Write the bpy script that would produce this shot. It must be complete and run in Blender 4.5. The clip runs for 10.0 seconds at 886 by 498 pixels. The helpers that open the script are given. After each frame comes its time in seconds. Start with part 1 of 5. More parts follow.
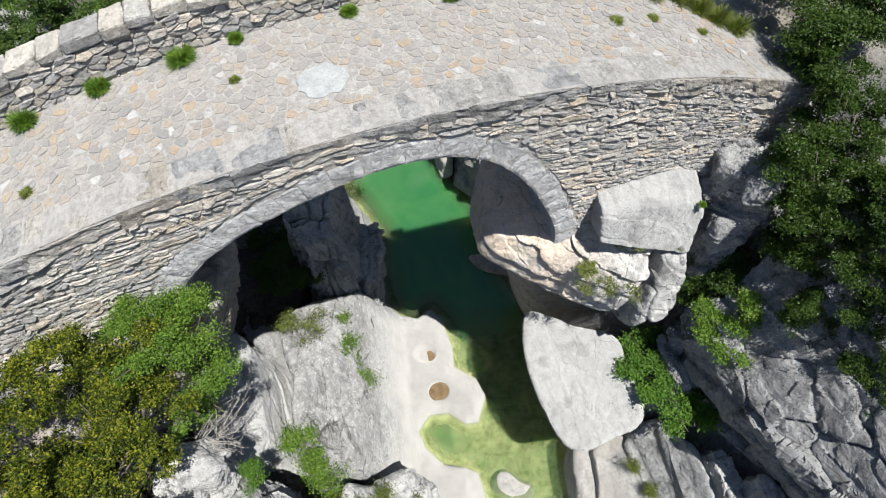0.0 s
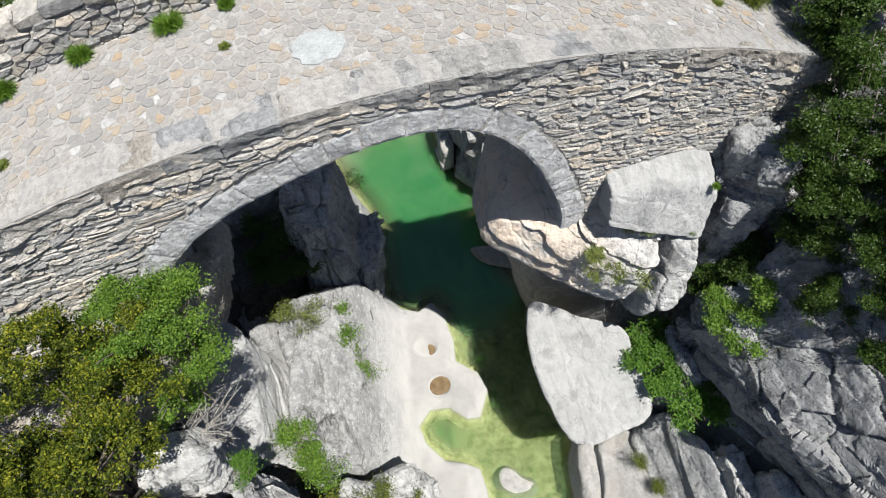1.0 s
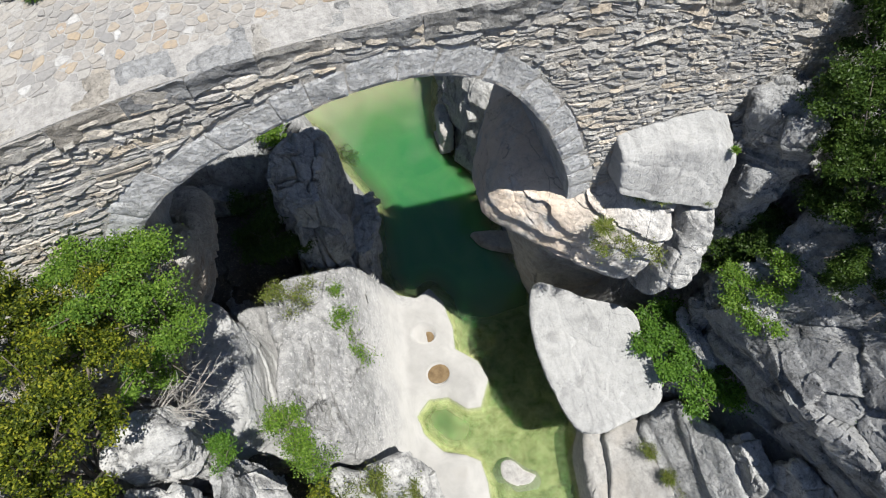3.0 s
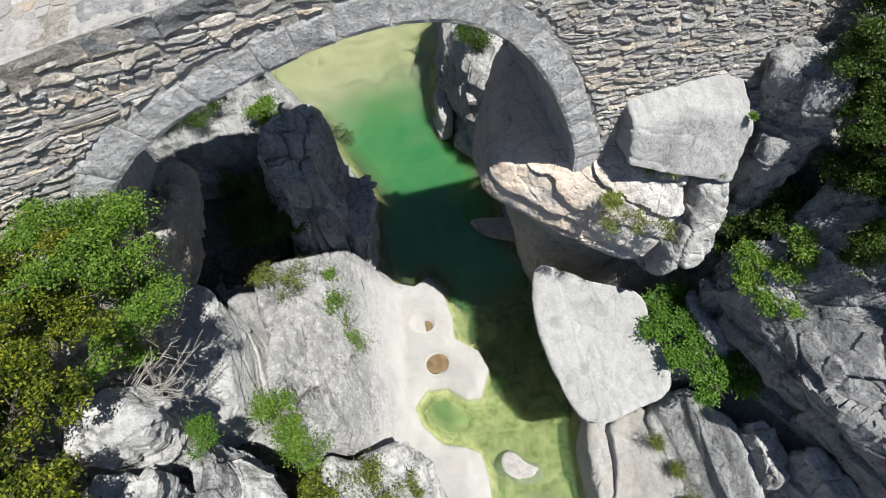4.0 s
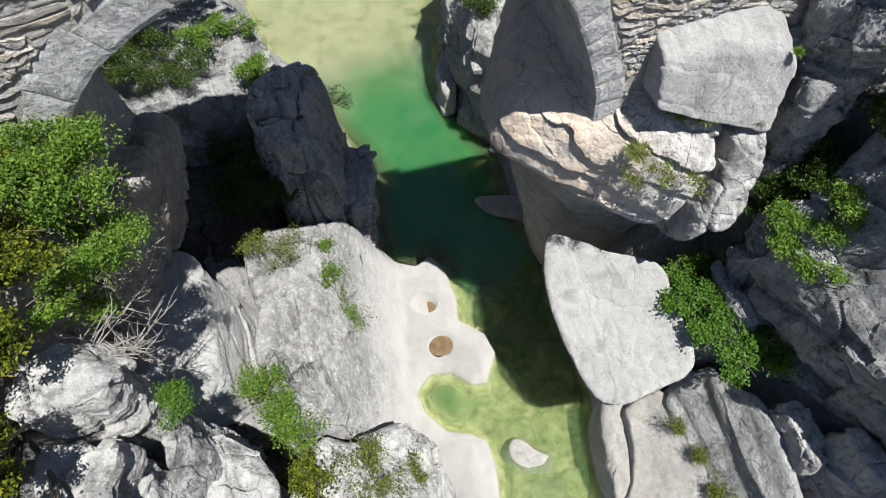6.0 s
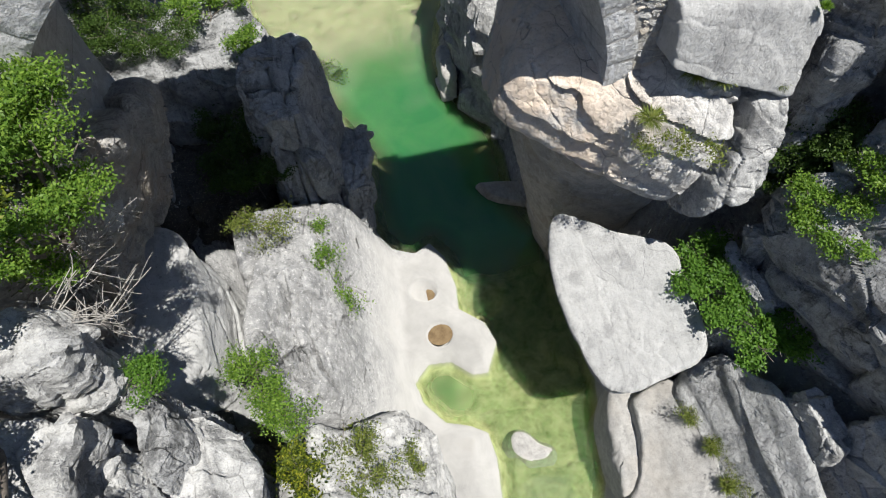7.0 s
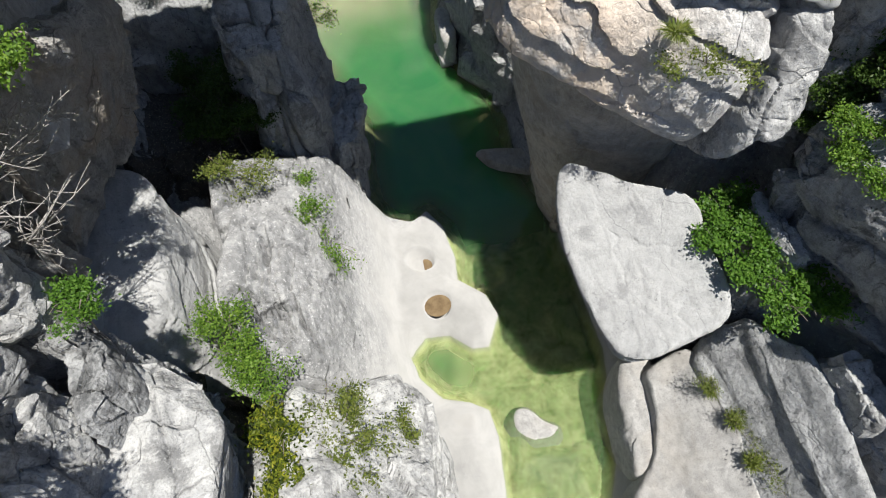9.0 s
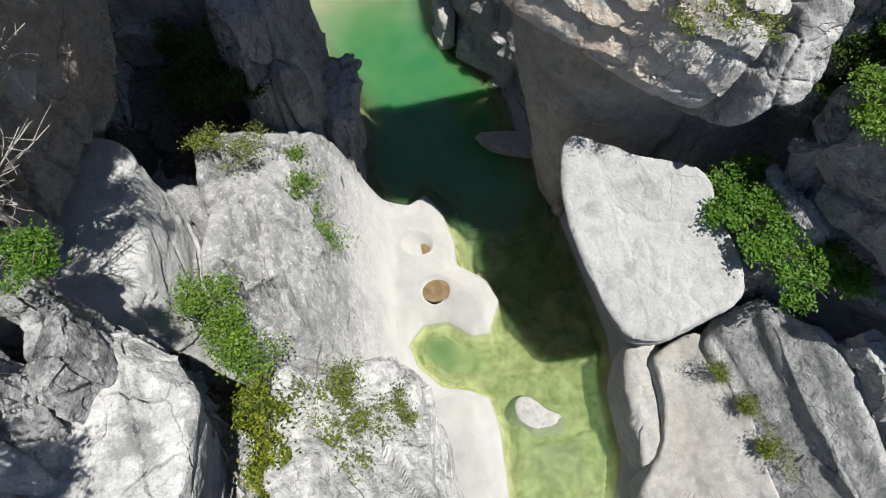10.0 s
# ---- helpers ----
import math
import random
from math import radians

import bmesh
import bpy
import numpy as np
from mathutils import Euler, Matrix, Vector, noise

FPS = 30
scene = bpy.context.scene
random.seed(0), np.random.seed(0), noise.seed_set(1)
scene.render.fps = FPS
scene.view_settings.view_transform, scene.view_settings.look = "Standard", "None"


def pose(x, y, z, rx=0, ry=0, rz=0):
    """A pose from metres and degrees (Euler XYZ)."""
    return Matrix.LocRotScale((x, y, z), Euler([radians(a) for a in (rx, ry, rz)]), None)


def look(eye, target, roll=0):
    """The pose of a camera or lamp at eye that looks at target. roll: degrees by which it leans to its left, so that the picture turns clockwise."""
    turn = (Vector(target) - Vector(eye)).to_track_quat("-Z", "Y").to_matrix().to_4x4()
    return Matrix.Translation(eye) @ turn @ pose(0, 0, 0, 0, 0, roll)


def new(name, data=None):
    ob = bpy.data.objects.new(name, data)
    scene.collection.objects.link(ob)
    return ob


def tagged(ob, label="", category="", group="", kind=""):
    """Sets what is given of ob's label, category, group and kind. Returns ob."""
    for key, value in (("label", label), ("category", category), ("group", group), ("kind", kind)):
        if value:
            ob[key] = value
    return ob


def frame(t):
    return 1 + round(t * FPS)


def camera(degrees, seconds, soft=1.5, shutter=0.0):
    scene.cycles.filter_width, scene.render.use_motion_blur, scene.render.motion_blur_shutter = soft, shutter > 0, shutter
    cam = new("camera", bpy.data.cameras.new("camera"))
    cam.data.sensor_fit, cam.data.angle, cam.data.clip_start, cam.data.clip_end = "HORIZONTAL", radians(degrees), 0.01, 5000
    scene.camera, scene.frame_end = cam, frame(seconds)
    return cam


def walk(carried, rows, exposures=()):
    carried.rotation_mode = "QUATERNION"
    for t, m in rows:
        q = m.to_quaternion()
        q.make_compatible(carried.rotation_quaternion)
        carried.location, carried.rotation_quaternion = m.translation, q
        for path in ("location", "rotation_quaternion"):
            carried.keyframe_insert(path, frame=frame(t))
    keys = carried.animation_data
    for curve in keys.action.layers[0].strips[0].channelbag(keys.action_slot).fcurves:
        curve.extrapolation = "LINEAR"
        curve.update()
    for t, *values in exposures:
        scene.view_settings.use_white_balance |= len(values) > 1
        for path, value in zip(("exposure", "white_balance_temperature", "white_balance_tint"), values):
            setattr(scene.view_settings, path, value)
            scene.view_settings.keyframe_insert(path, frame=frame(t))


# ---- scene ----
cam = camera(76.6, 10.0, soft=1.1)
PATH = [
    (0, (0.235, 0.243, 22.441), (0.511, 1.231, 20.724), -4.1),
    (0.5, (0.202, 0.225, 22.111), (0.478, 1.212, 20.394), -4.1),
    (1, (0.17, 0.237, 21.798), (0.445, 1.225, 20.081), -4.1),
    (1.5, (0.167, 0.224, 21.549), (0.442, 1.21, 19.831), -4.1),
    (2, (0.182, 0.206, 21.313), (0.455, 1.192, 19.594), -4.2),
    (2.5, (0.183, 0.195, 21.061), (0.455, 1.181, 19.342), -4.2),
    (4, (0.151, 0.11, 19.857), (0.423, 1.094, 18.137), -4.2),
    (4.5, (0.14, 0.074, 19.445), (0.409, 1.057, 17.724), -4.2),
    (5, (0.063, 0.047, 19.033), (0.334, 1.03, 17.312), -4.2),
    (5.5, (-0.012, 0.075, 18.794), (0.259, 1.056, 17.072), -4.2),
    (7, (-0.084, 0.015, 17.639), (0.187, 0.997, 15.918), -4.1),
    (7.5, (-0.148, -0.051, 17.226), (0.123, 0.929, 15.504), -4.0),
    (8, (-0.201, -0.112, 16.846), (0.07, 0.868, 15.124), -4.0),
    (8.5, (-0.208, -0.124, 16.472), (0.064, 0.854, 14.749), -4.0),
    (9, (-0.158, -0.216, 16.083), (0.111, 0.761, 14.359), -4.0),
    (9.5, (-0.181, -0.257, 15.703), (0.091, 0.718, 13.978), -3.8),
    (10, (-0.212, -0.298, 15.34), (0.061, 0.674, 13.614), -3.8),
]
walk(cam, [(t, look(eye, target, roll)) for t, eye, target, roll in PATH])

# ---- light ----
SUN_DIR = Vector((0.16, -0.32, 1.0)).normalized()      # towards the sun
world = bpy.data.worlds.new("sky")
scene.world = world
world.use_nodes = True
sky = world.node_tree.nodes.new("ShaderNodeTexSky")
sky.sky_type, sky.sun_disc = "NISHITA", False
sky.sun_elevation = math.asin(SUN_DIR.z)
sky.altitude, sky.dust_density, sky.air_density = 1500.0, 0.3, 0.8
sky.sun_rotation = math.atan2(SUN_DIR.x, SUN_DIR.y)
world.node_tree.links.new(sky.outputs[0], world.node_tree.nodes["Background"].inputs[0])
world.node_tree.nodes["Background"].inputs[1].default_value = 0.085
sun = new("sun", bpy.data.lights.new("sun", "SUN"))
sun.data.energy, sun.data.angle, sun.data.color = 5.0, radians(0.5), (1.0, 0.97, 0.915)
sun.rotation_euler = SUN_DIR.to_track_quat("Z", "Y").to_euler()
scene.view_settings.exposure = 0.37


# ---- numbers: noise and outlines ----
def hashed(ix, iy, iz, seed):
    h = (ix.astype(np.int64) * 374761393 + iy.astype(np.int64) * 668265263 + iz.astype(np.int64) * 2147483647 + seed * 974634721) & 0xFFFFFFFF
    h = ((h ^ (h >> 13)) * 1274126177) & 0xFFFFFFFF
    h = ((h ^ (h >> 16)) * 2246822519) & 0xFFFFFFFF
    return ((h ^ (h >> 15)) & 0xFFFFFF) / float(0x1000000)


def vnoise(p, seed=0):
    i = np.floor(p).astype(np.int64)
    f = p - i
    f = f * f * (3 - 2 * f)
    out = 0.0
    for dx in (0, 1):
        for dy in (0, 1):
            for dz in (0, 1):
                w = (f[:, 0] if dx else 1 - f[:, 0]) * (f[:, 1] if dy else 1 - f[:, 1]) * (f[:, 2] if dz else 1 - f[:, 2])
                out = out + w * hashed(i[:, 0] + dx, i[:, 1] + dy, i[:, 2] + dz, seed)
    return out * 2 - 1


def fbm(p, octaves=4, seed=0, gain=0.5):
    total, amp = 0.0, 1.0
    for k in range(octaves):
        total = total + amp * vnoise(p * 2.03 ** k + 17.3 * k, seed + k)
        amp *= gain
    return total


def worley(p, seed=0):
    """Distance to the nearest and second nearest scattered point, the nearest one's own number, and a slope of its own."""
    i = np.floor(p).astype(np.int64)
    f1, f2, own = np.full(len(p), 9.0), np.full(len(p), 9.0), np.zeros(len(p))
    tilt = np.zeros(len(p))
    for dx in (-1, 0, 1):
        for dy in (-1, 0, 1):
            for dz in (-1, 0, 1):
                c = i + (dx, dy, dz)
                q = c + np.stack([hashed(c[:, 0], c[:, 1], c[:, 2], seed + k) for k in (1, 2, 3)], 1)
                d = np.linalg.norm(q - p, axis=1)
                near = d < f1
                f2 = np.where(near, f1, np.minimum(f2, d))
                own = np.where(near, hashed(c[:, 0], c[:, 1], c[:, 2], seed + 4), own)
                lean = sum((p[:, k] - q[:, k]) * (hashed(c[:, 0], c[:, 1], c[:, 2], seed + 5 + k) - 0.5) for k in (0, 1, 2))
                tilt = np.where(near, lean, tilt)
                f1 = np.where(near, d, f1)
    return f1, f2, own, tilt


def outside(x, y, poly):
    """Signed distance to a closed outline: minus inside."""
    pts = np.asarray(poly, float)
    best, inside = np.full(x.shape, 1e9), np.zeros(x.shape, bool)
    for (ax, ay), (bx, by) in zip(pts, np.roll(pts, -1, 0)):
        ex, ey = bx - ax, by - ay
        t = np.clip(((x - ax) * ex + (y - ay) * ey) / (ex * ex + ey * ey + 1e-9), 0, 1)
        best = np.minimum(best, np.hypot(x - ax - t * ex, y - ay - t * ey))
        cross = ((ay > y) != (by > y)) & (x < ex * (y - ay) / (ey if ey else 1e-9) + ax)
        inside ^= cross
    return np.where(inside, -best, best)


def smax(a, b, k):
    h = np.clip(0.5 + 0.5 * (a - b) / k, 0, 1)
    return b * (1 - h) + a * h + k * h * (1 - h)


def mesh_of(name, verts, faces, material, smooth=True):
    me = bpy.data.meshes.new(name)
    me.from_pydata(np.asarray(verts).tolist(), [], faces.tolist() if isinstance(faces, np.ndarray) else faces)
    if smooth:
        me.polygons.foreach_set("use_smooth", np.ones(len(me.polygons), bool))
    me.materials.append(material)
    me.update()
    return me


def part(name, me, parent=None, label=""):
    ob = new(name, me)
    if parent:
        ob.parent = parent
    if label:
        ob["label"] = label
    return ob


# ---- materials ----
def nodes_of(name):
    m = bpy.data.materials.new(name)
    m.use_nodes = True
    t = m.node_tree
    return m, t, t.nodes["Principled BSDF"]


def put(t, kind, ins=None, **attrs):
    n = t.nodes.new(kind)
    for k, v in attrs.items():
        setattr(n, k, v)
    for k, v in (ins or {}).items():
        if isinstance(v, bpy.types.NodeSocket):
            t.links.new(v, n.inputs[k])
        else:
            n.inputs[k].default_value = v
    return n


def ramp(t, fac, stops):
    n = t.nodes.new("ShaderNodeValToRGB")
    e = n.color_ramp.elements
    while len(e) < len(stops):
        e.new(0.5)
    for el, (pos, col) in zip(e, stops):
        el.position = pos
        el.color = (*col, 1) if len(col) == 3 else col
    t.links.new(fac, n.inputs[0])
    return n.outputs[0]


def mix(t, fac, a, b, how="MIX"):
    n = t.nodes.new("ShaderNodeMix")
    n.data_type, n.blend_type = "RGBA", how
    for k, v in ((0, fac), (6, a), (7, b)):
        if isinstance(v, bpy.types.NodeSocket):
            t.links.new(v, n.inputs[k])
        else:
            n.inputs[k].default_value = (*v, 1) if isinstance(v, tuple) and len(v) == 3 else v
    return n.outputs[2]


def noise_tex(t, co, scale, detail=6, rough=0.6, distort=0.0):
    return put(t, "ShaderNodeTexNoise", {"Vector": co, "Scale": scale, "Detail": detail, "Roughness": rough, "Distortion": distort}).outputs[0]


def span(t, v, lo, hi):
    return put(t, "ShaderNodeMapRange", {0: v, 1: lo, 2: hi}).outputs[0]


def place_of(t):
    return put(t, "ShaderNodeNewGeometry").outputs["Position"]


def tint(c, k=1.0):
    """A stone colour brought to its true albedo, a touch cooler."""
    return (c[0] * 0.80 * k, c[1] * 0.82 * k, c[2] * 0.85 * k)


def times(t, a, k):
    return put(t, "ShaderNodeMath", {0: a, 1: k}, operation="MULTIPLY").outputs[0]


def plus(t, a, k):
    return put(t, "ShaderNodeMath", {0: a, 1: k}, operation="ADD").outputs[0]


def facets(t, co, scale, seed=0.0):
    """Relief of small flat faces, each tilted its own way, with sharp steps between them."""
    wob = put(t, "ShaderNodeVectorMath", {0: co, 1: put(t, "ShaderNodeVectorMath", {0: put(t, "ShaderNodeTexNoise", {"Vector": co, "Scale": 2.3, "Detail": 4}).outputs[1], 3: 0.35}, operation="SCALE").outputs[0]}, operation="ADD").outputs[0]
    q = put(t, "ShaderNodeMapping", {0: wob, 1: (seed, 0.3 * seed, 0.0), 2: (0.35, 0.2, 0.6), 3: (scale, scale * 0.7, scale * 1.25)}).outputs[0]
    v = put(t, "ShaderNodeTexVoronoi", {"Vector": q, "Scale": 1.0})
    off = put(t, "ShaderNodeVectorMath", {0: q, 1: v.outputs["Position"]}, operation="SUBTRACT").outputs[0]
    way = put(t, "ShaderNodeVectorMath", {0: v.outputs["Color"], 1: (0.5, 0.5, 0.5)}, operation="SUBTRACT").outputs[0]
    return put(t, "ShaderNodeVectorMath", {0: off, 1: way}, operation="DOT_PRODUCT").outputs["Value"]


def crack_lines(t, co, scale, width):
    """Thin broken crack lines: 1 on a crack, 0 beside it."""
    wob = put(t, "ShaderNodeVectorMath", {0: co, 1: put(t, "ShaderNodeVectorMath", {0: put(t, "ShaderNodeTexNoise", {"Vector": co, "Scale": 1.7, "Detail": 5}).outputs[1], 3: 0.4}, operation="SCALE").outputs[0]}, operation="ADD").outputs[0]
    stretched = put(t, "ShaderNodeMapping", {0: wob, 2: (0.5, 0.3, 0.4), 3: (1.0, 0.55, 0.8)}).outputs[0]
    e = put(t, "ShaderNodeTexVoronoi", {"Vector": stretched, "Scale": scale}, feature="DISTANCE_TO_EDGE").outputs[0]
    line = span(t, e, width, 0.0)
    return put(t, "ShaderNodeMath", {0: line, 1: span(t, noise_tex(t, co, 0.9, 3, 0.5), 0.45, 0.6)}, operation="MULTIPLY").outputs[0]


def stone_mat(name, light, mid, dark, stain=0.5, warm=None, warm_amount=0.0, bump=0.5, own=None, scale=1.0, rough=0.85, pale=0.0, cracks=0.8, reach=None, grain=1.0):
    """Weathered limestone: broad tone, mottling, dark lichen stains and specks, cracks, fine pitting."""
    light, mid, dark = tint(light), tint(mid), tint(dark)
    m, t, b = nodes_of(name)
    co = place_of(t)
    broad = noise_tex(t, co, 0.55 * scale, 5, 0.6, 0.6)
    fine = noise_tex(t, co, 5.0 * scale, 8, 0.66)
    col = ramp(t, broad, [(0.32, mid), (0.52, light), (0.7, mid)])
    col = mix(t, times(t, span(t, fine, 0.44, 0.7), 0.75 * grain), col, tuple(c * 0.66 for c in mid), "MIX")
    # weathering that runs down the bedding, and blotches of grey lichen with torn edges
    runs = put(t, "ShaderNodeMapping", {0: co, 2: (0.25, 0.5, 0.35), 3: (3.2, 0.7, 0.9)}).outputs[0]
    col = mix(t, times(t, span(t, noise_tex(t, runs, 1.6 * scale, 7, 0.62, 0.4), 0.5, 0.66), 0.3 + 0.35 * stain), col, tuple(c * 0.6 for c in mid))
    streaks = put(t, "ShaderNodeMapping", {0: co, 3: (1.0, 1.0, 0.35)}).outputs[0]
    lichen = noise_tex(t, streaks, 1.5 * scale, 10, 0.7, 0.3)
    col = mix(t, times(t, span(t, lichen, 0.54, 0.62), 0.85 * stain), col, dark)
    speck = noise_tex(t, co, 13 * scale, 6, 0.7)
    patchy = span(t, noise_tex(t, co, 1.1, 3, 0.5), 0.45, 0.6)
    col = mix(t, times(t, put(t, "ShaderNodeMath", {0: span(t, speck, 0.58, 0.63), 1: patchy}, operation="MULTIPLY").outputs[0], stain), col, tuple(c * 0.45 for c in dark))
    white = noise_tex(t, co, 3.6 * scale, 8, 0.7, 0.5)
    col = mix(t, times(t, span(t, white, 0.58, 0.64), 0.5 + pale), col, tuple(min(0.8, c * 1.22) for c in light))
    tiny = noise_tex(t, co, 34 * scale, 4, 0.6)
    col = mix(t, times(t, span(t, tiny, 0.56, 0.62), 0.35 * grain), col, tuple(c * 0.42 for c in mid))
    col = mix(t, times(t, span(t, tiny, 0.42, 0.36), 0.3 * grain), col, tuple(min(0.8, c * 1.2) for c in light))
    if warm:
        w = noise_tex(t, co, 0.9, 6, 0.6, 0.4)
        stained = span(t, w, 0.38, 0.54) if reach else span(t, w, 0.48, 0.62)
        if reach:
            # the iron-stained end of the rock, its border broken by the noise
            ex = plus(t, put(t, "ShaderNodeSeparateXYZ", {0: co}).outputs[0], times(t, w, 3.0))
            stained = put(t, "ShaderNodeMath", {0: stained, 1: span(t, ex, reach + 1.2, reach - 0.4)}, operation="MULTIPLY").outputs[0]
        col = mix(t, times(t, stained, warm_amount), col, tint(warm))
    line = crack_lines(t, co, 0.85, 0.009)
    # crack lines darkened in the colour, standing in for the shade inside them
    col = mix(t, times(t, line, 0.6 * cracks), col, tuple(c * 0.4 for c in dark))
    if own == "object":
        r = put(t, "ShaderNodeObjectInfo").outputs["Random"]
    elif own == "island":
        r = put(t, "ShaderNodeNewGeometry").outputs["Random Per Island"]
    else:
        r = None
    if r is not None:
        tone = ramp(t, r, [(0.0, (0.62, 0.63, 0.65)), (0.3, (0.86, 0.86, 0.86)), (0.5, (1.0, 0.97, 0.92)), (0.72, (0.78, 0.77, 0.75)), (0.84, (1.0, 0.9, 0.77)), (1.0, (1.22, 1.19, 1.14))])
        col = mix(t, 1.0, col, tone, "MULTIPLY")
    t.links.new(col, b.inputs["Base Color"])
    b.inputs["Roughness"].default_value = rough
    b.inputs["Specular IOR Level"].default_value = 0.2
    h = plus(t, noise_tex(t, co, 4.0 * scale, 10, 0.66), times(t, span(t, noise_tex(t, co, 11 * scale, 6, 0.7), 0.35, 0.5), 0.14))
    if cracks > 0.5:
        h = plus(t, h, plus(t, times(t, facets(t, co, 1.4), 2.0), times(t, facets(t, co, 4.5, 3.0), 1.0)))
    h = plus(t, h, times(t, line, -0.5 * cracks))
    b.inputs["Diffuse Roughness"].default_value = 1.0
    bp = put(t, "ShaderNodeBump", {"Strength": min(1.0, 1.6 * bump), "Distance": 0.1 + 0.1 * bump, "Height": h})
    t.links.new(bp.outputs[0], b.inputs["Normal"])
    return m


GREY = stone_mat("grey_limestone", (0.70, 0.68, 0.64), (0.54, 0.53, 0.51), (0.09, 0.09, 0.09), 0.62, bump=0.55)
# DARK: lichen-stained limestone, its colour also lowered for rocks that stand in shade
DARK = stone_mat("shaded_lichen_limestone", (0.540, 0.531, 0.513), (0.387, 0.387, 0.378), (0.068, 0.069, 0.070), 0.85, bump=0.6)
WARM = stone_mat("warm_limestone", (0.84, 0.80, 0.745), (0.70, 0.67, 0.63), (0.17, 0.165, 0.16), 0.35, (0.98, 0.80, 0.62), 0.8, bump=0.55, reach=6.6)
PALE = stone_mat("polished_limestone", (0.629, 0.603, 0.561), (0.527, 0.501, 0.468), (0.306, 0.289, 0.255), 0.25, (0.595, 0.527, 0.442), 0.3, bump=0.16, cracks=0.3)
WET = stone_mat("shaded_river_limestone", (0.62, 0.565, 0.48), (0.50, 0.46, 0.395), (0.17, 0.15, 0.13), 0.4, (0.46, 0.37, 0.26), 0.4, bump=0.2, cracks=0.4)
WALL_MORTAR = stone_mat("wall_mortar", (0.80, 0.76, 0.70), (0.70, 0.665, 0.615), (0.30, 0.29, 0.275), 0.25, (0.7, 0.6, 0.48), 0.25, bump=0.75, scale=2.2, cracks=0.0)
SMOOTH = stone_mat("smooth_grey_limestone", (0.62, 0.605, 0.575), (0.53, 0.52, 0.498), (0.24, 0.236, 0.23), 0.4, bump=0.4, cracks=0.45, pale=-0.3, grain=0.45)
BROWN = stone_mat("brown_stained_limestone", (0.62, 0.59, 0.545), (0.47, 0.445, 0.41), (0.13, 0.125, 0.12), 0.5, (0.55, 0.44, 0.33), 0.6, bump=0.6)
SLATE = stone_mat("weathered_slab_limestone", (0.62, 0.61, 0.585), (0.52, 0.512, 0.495), (0.18, 0.178, 0.174), 0.5, bump=0.6, cracks=0.6, pale=-0.1)
MORTAR = stone_mat("lime_mortar", (0.53, 0.505, 0.47), (0.45, 0.43, 0.40), (0.25, 0.235, 0.22), 0.35, bump=0.4, scale=2.0, cracks=0.0)
LIME = stone_mat("white_lime", (0.544, 0.552, 0.535), (0.493, 0.510, 0.493), (0.425, 0.425, 0.416), 0.2, bump=0.15, cracks=0.0)
RING = stone_mat("arch_ashlar", (0.80, 0.785, 0.76), (0.68, 0.67, 0.652), (0.27, 0.268, 0.26), 0.4, bump=0.6, cracks=0.0, grain=0.8)
EDGE = stone_mat("edge_slab_stone", (0.55, 0.545, 0.53), (0.43, 0.427, 0.42), (0.16, 0.16, 0.16), 0.6, bump=0.6, own="object", scale=1.4, cracks=0.0)
RUBBLE = stone_mat("rubble_stone", (0.90, 0.86, 0.795), (0.74, 0.71, 0.66), (0.25, 0.245, 0.235), 0.25, (0.713, 0.626, 0.518), 0.2, bump=0.6, own="object", scale=1.6, cracks=0.0)
RUBBLE_J = stone_mat("rubble_stone_joined", (0.90, 0.86, 0.795), (0.74, 0.71, 0.66), (0.25, 0.245, 0.235), 0.25, (0.713, 0.626, 0.518), 0.2, bump=0.6, own="island", scale=1.6, cracks=0.0)


def cobble_mat(name, own):
    m, t, b = nodes_of(name)
    co = place_of(t)
    r = put(t, "ShaderNodeObjectInfo").outputs["Random"] if own == "object" else put(t, "ShaderNodeNewGeometry").outputs["Random Per Island"]
    col = ramp(t, r, [(0.0, (0.31, 0.298, 0.28)), (0.18, (0.40, 0.37, 0.328)), (0.32, (0.29, 0.28, 0.265)), (0.46, (0.42, 0.395, 0.355)), (0.58, (0.37, 0.325, 0.27)), (0.70, (0.34, 0.325, 0.30)),
                      (0.80, (0.42, 0.345, 0.25)), (0.87, (0.44, 0.32, 0.2)), (0.92, (0.30, 0.285, 0.265)), (1.0, (0.56, 0.545, 0.515))])
    dust = noise_tex(t, co, 1.1, 7, 0.65, 0.5)
    col = mix(t, put(t, "ShaderNodeMath", {0: span(t, dust, 0.38, 0.62), 1: 0.4}, operation="MULTIPLY").outputs[0], col, (0.40, 0.375, 0.335))
    fine = noise_tex(t, co, 16, 8, 0.7)
    col = mix(t, span(t, fine, 0.45, 0.8), col, (0.216, 0.207, 0.195))
    col = mix(t, 1.0, col, (0.93, 0.95, 0.99), "MULTIPLY")
    t.links.new(col, b.inputs["Base Color"])
    b.inputs["Roughness"].default_value = 0.85
    b.inputs["Specular IOR Level"].default_value = 0.2
    b.inputs["Diffuse Roughness"].default_value = 1.0
    bp = put(t, "ShaderNodeBump", {"Strength": 0.7, "Distance": 0.05, "Height": noise_tex(t, co, 12, 10, 0.72)})
    t.links.new(bp.outputs[0], b.inputs["Normal"])
    return m


COBBLE, COBBLE_J = cobble_mat("cobble", "object"), cobble_mat("cobble_joined", "island")


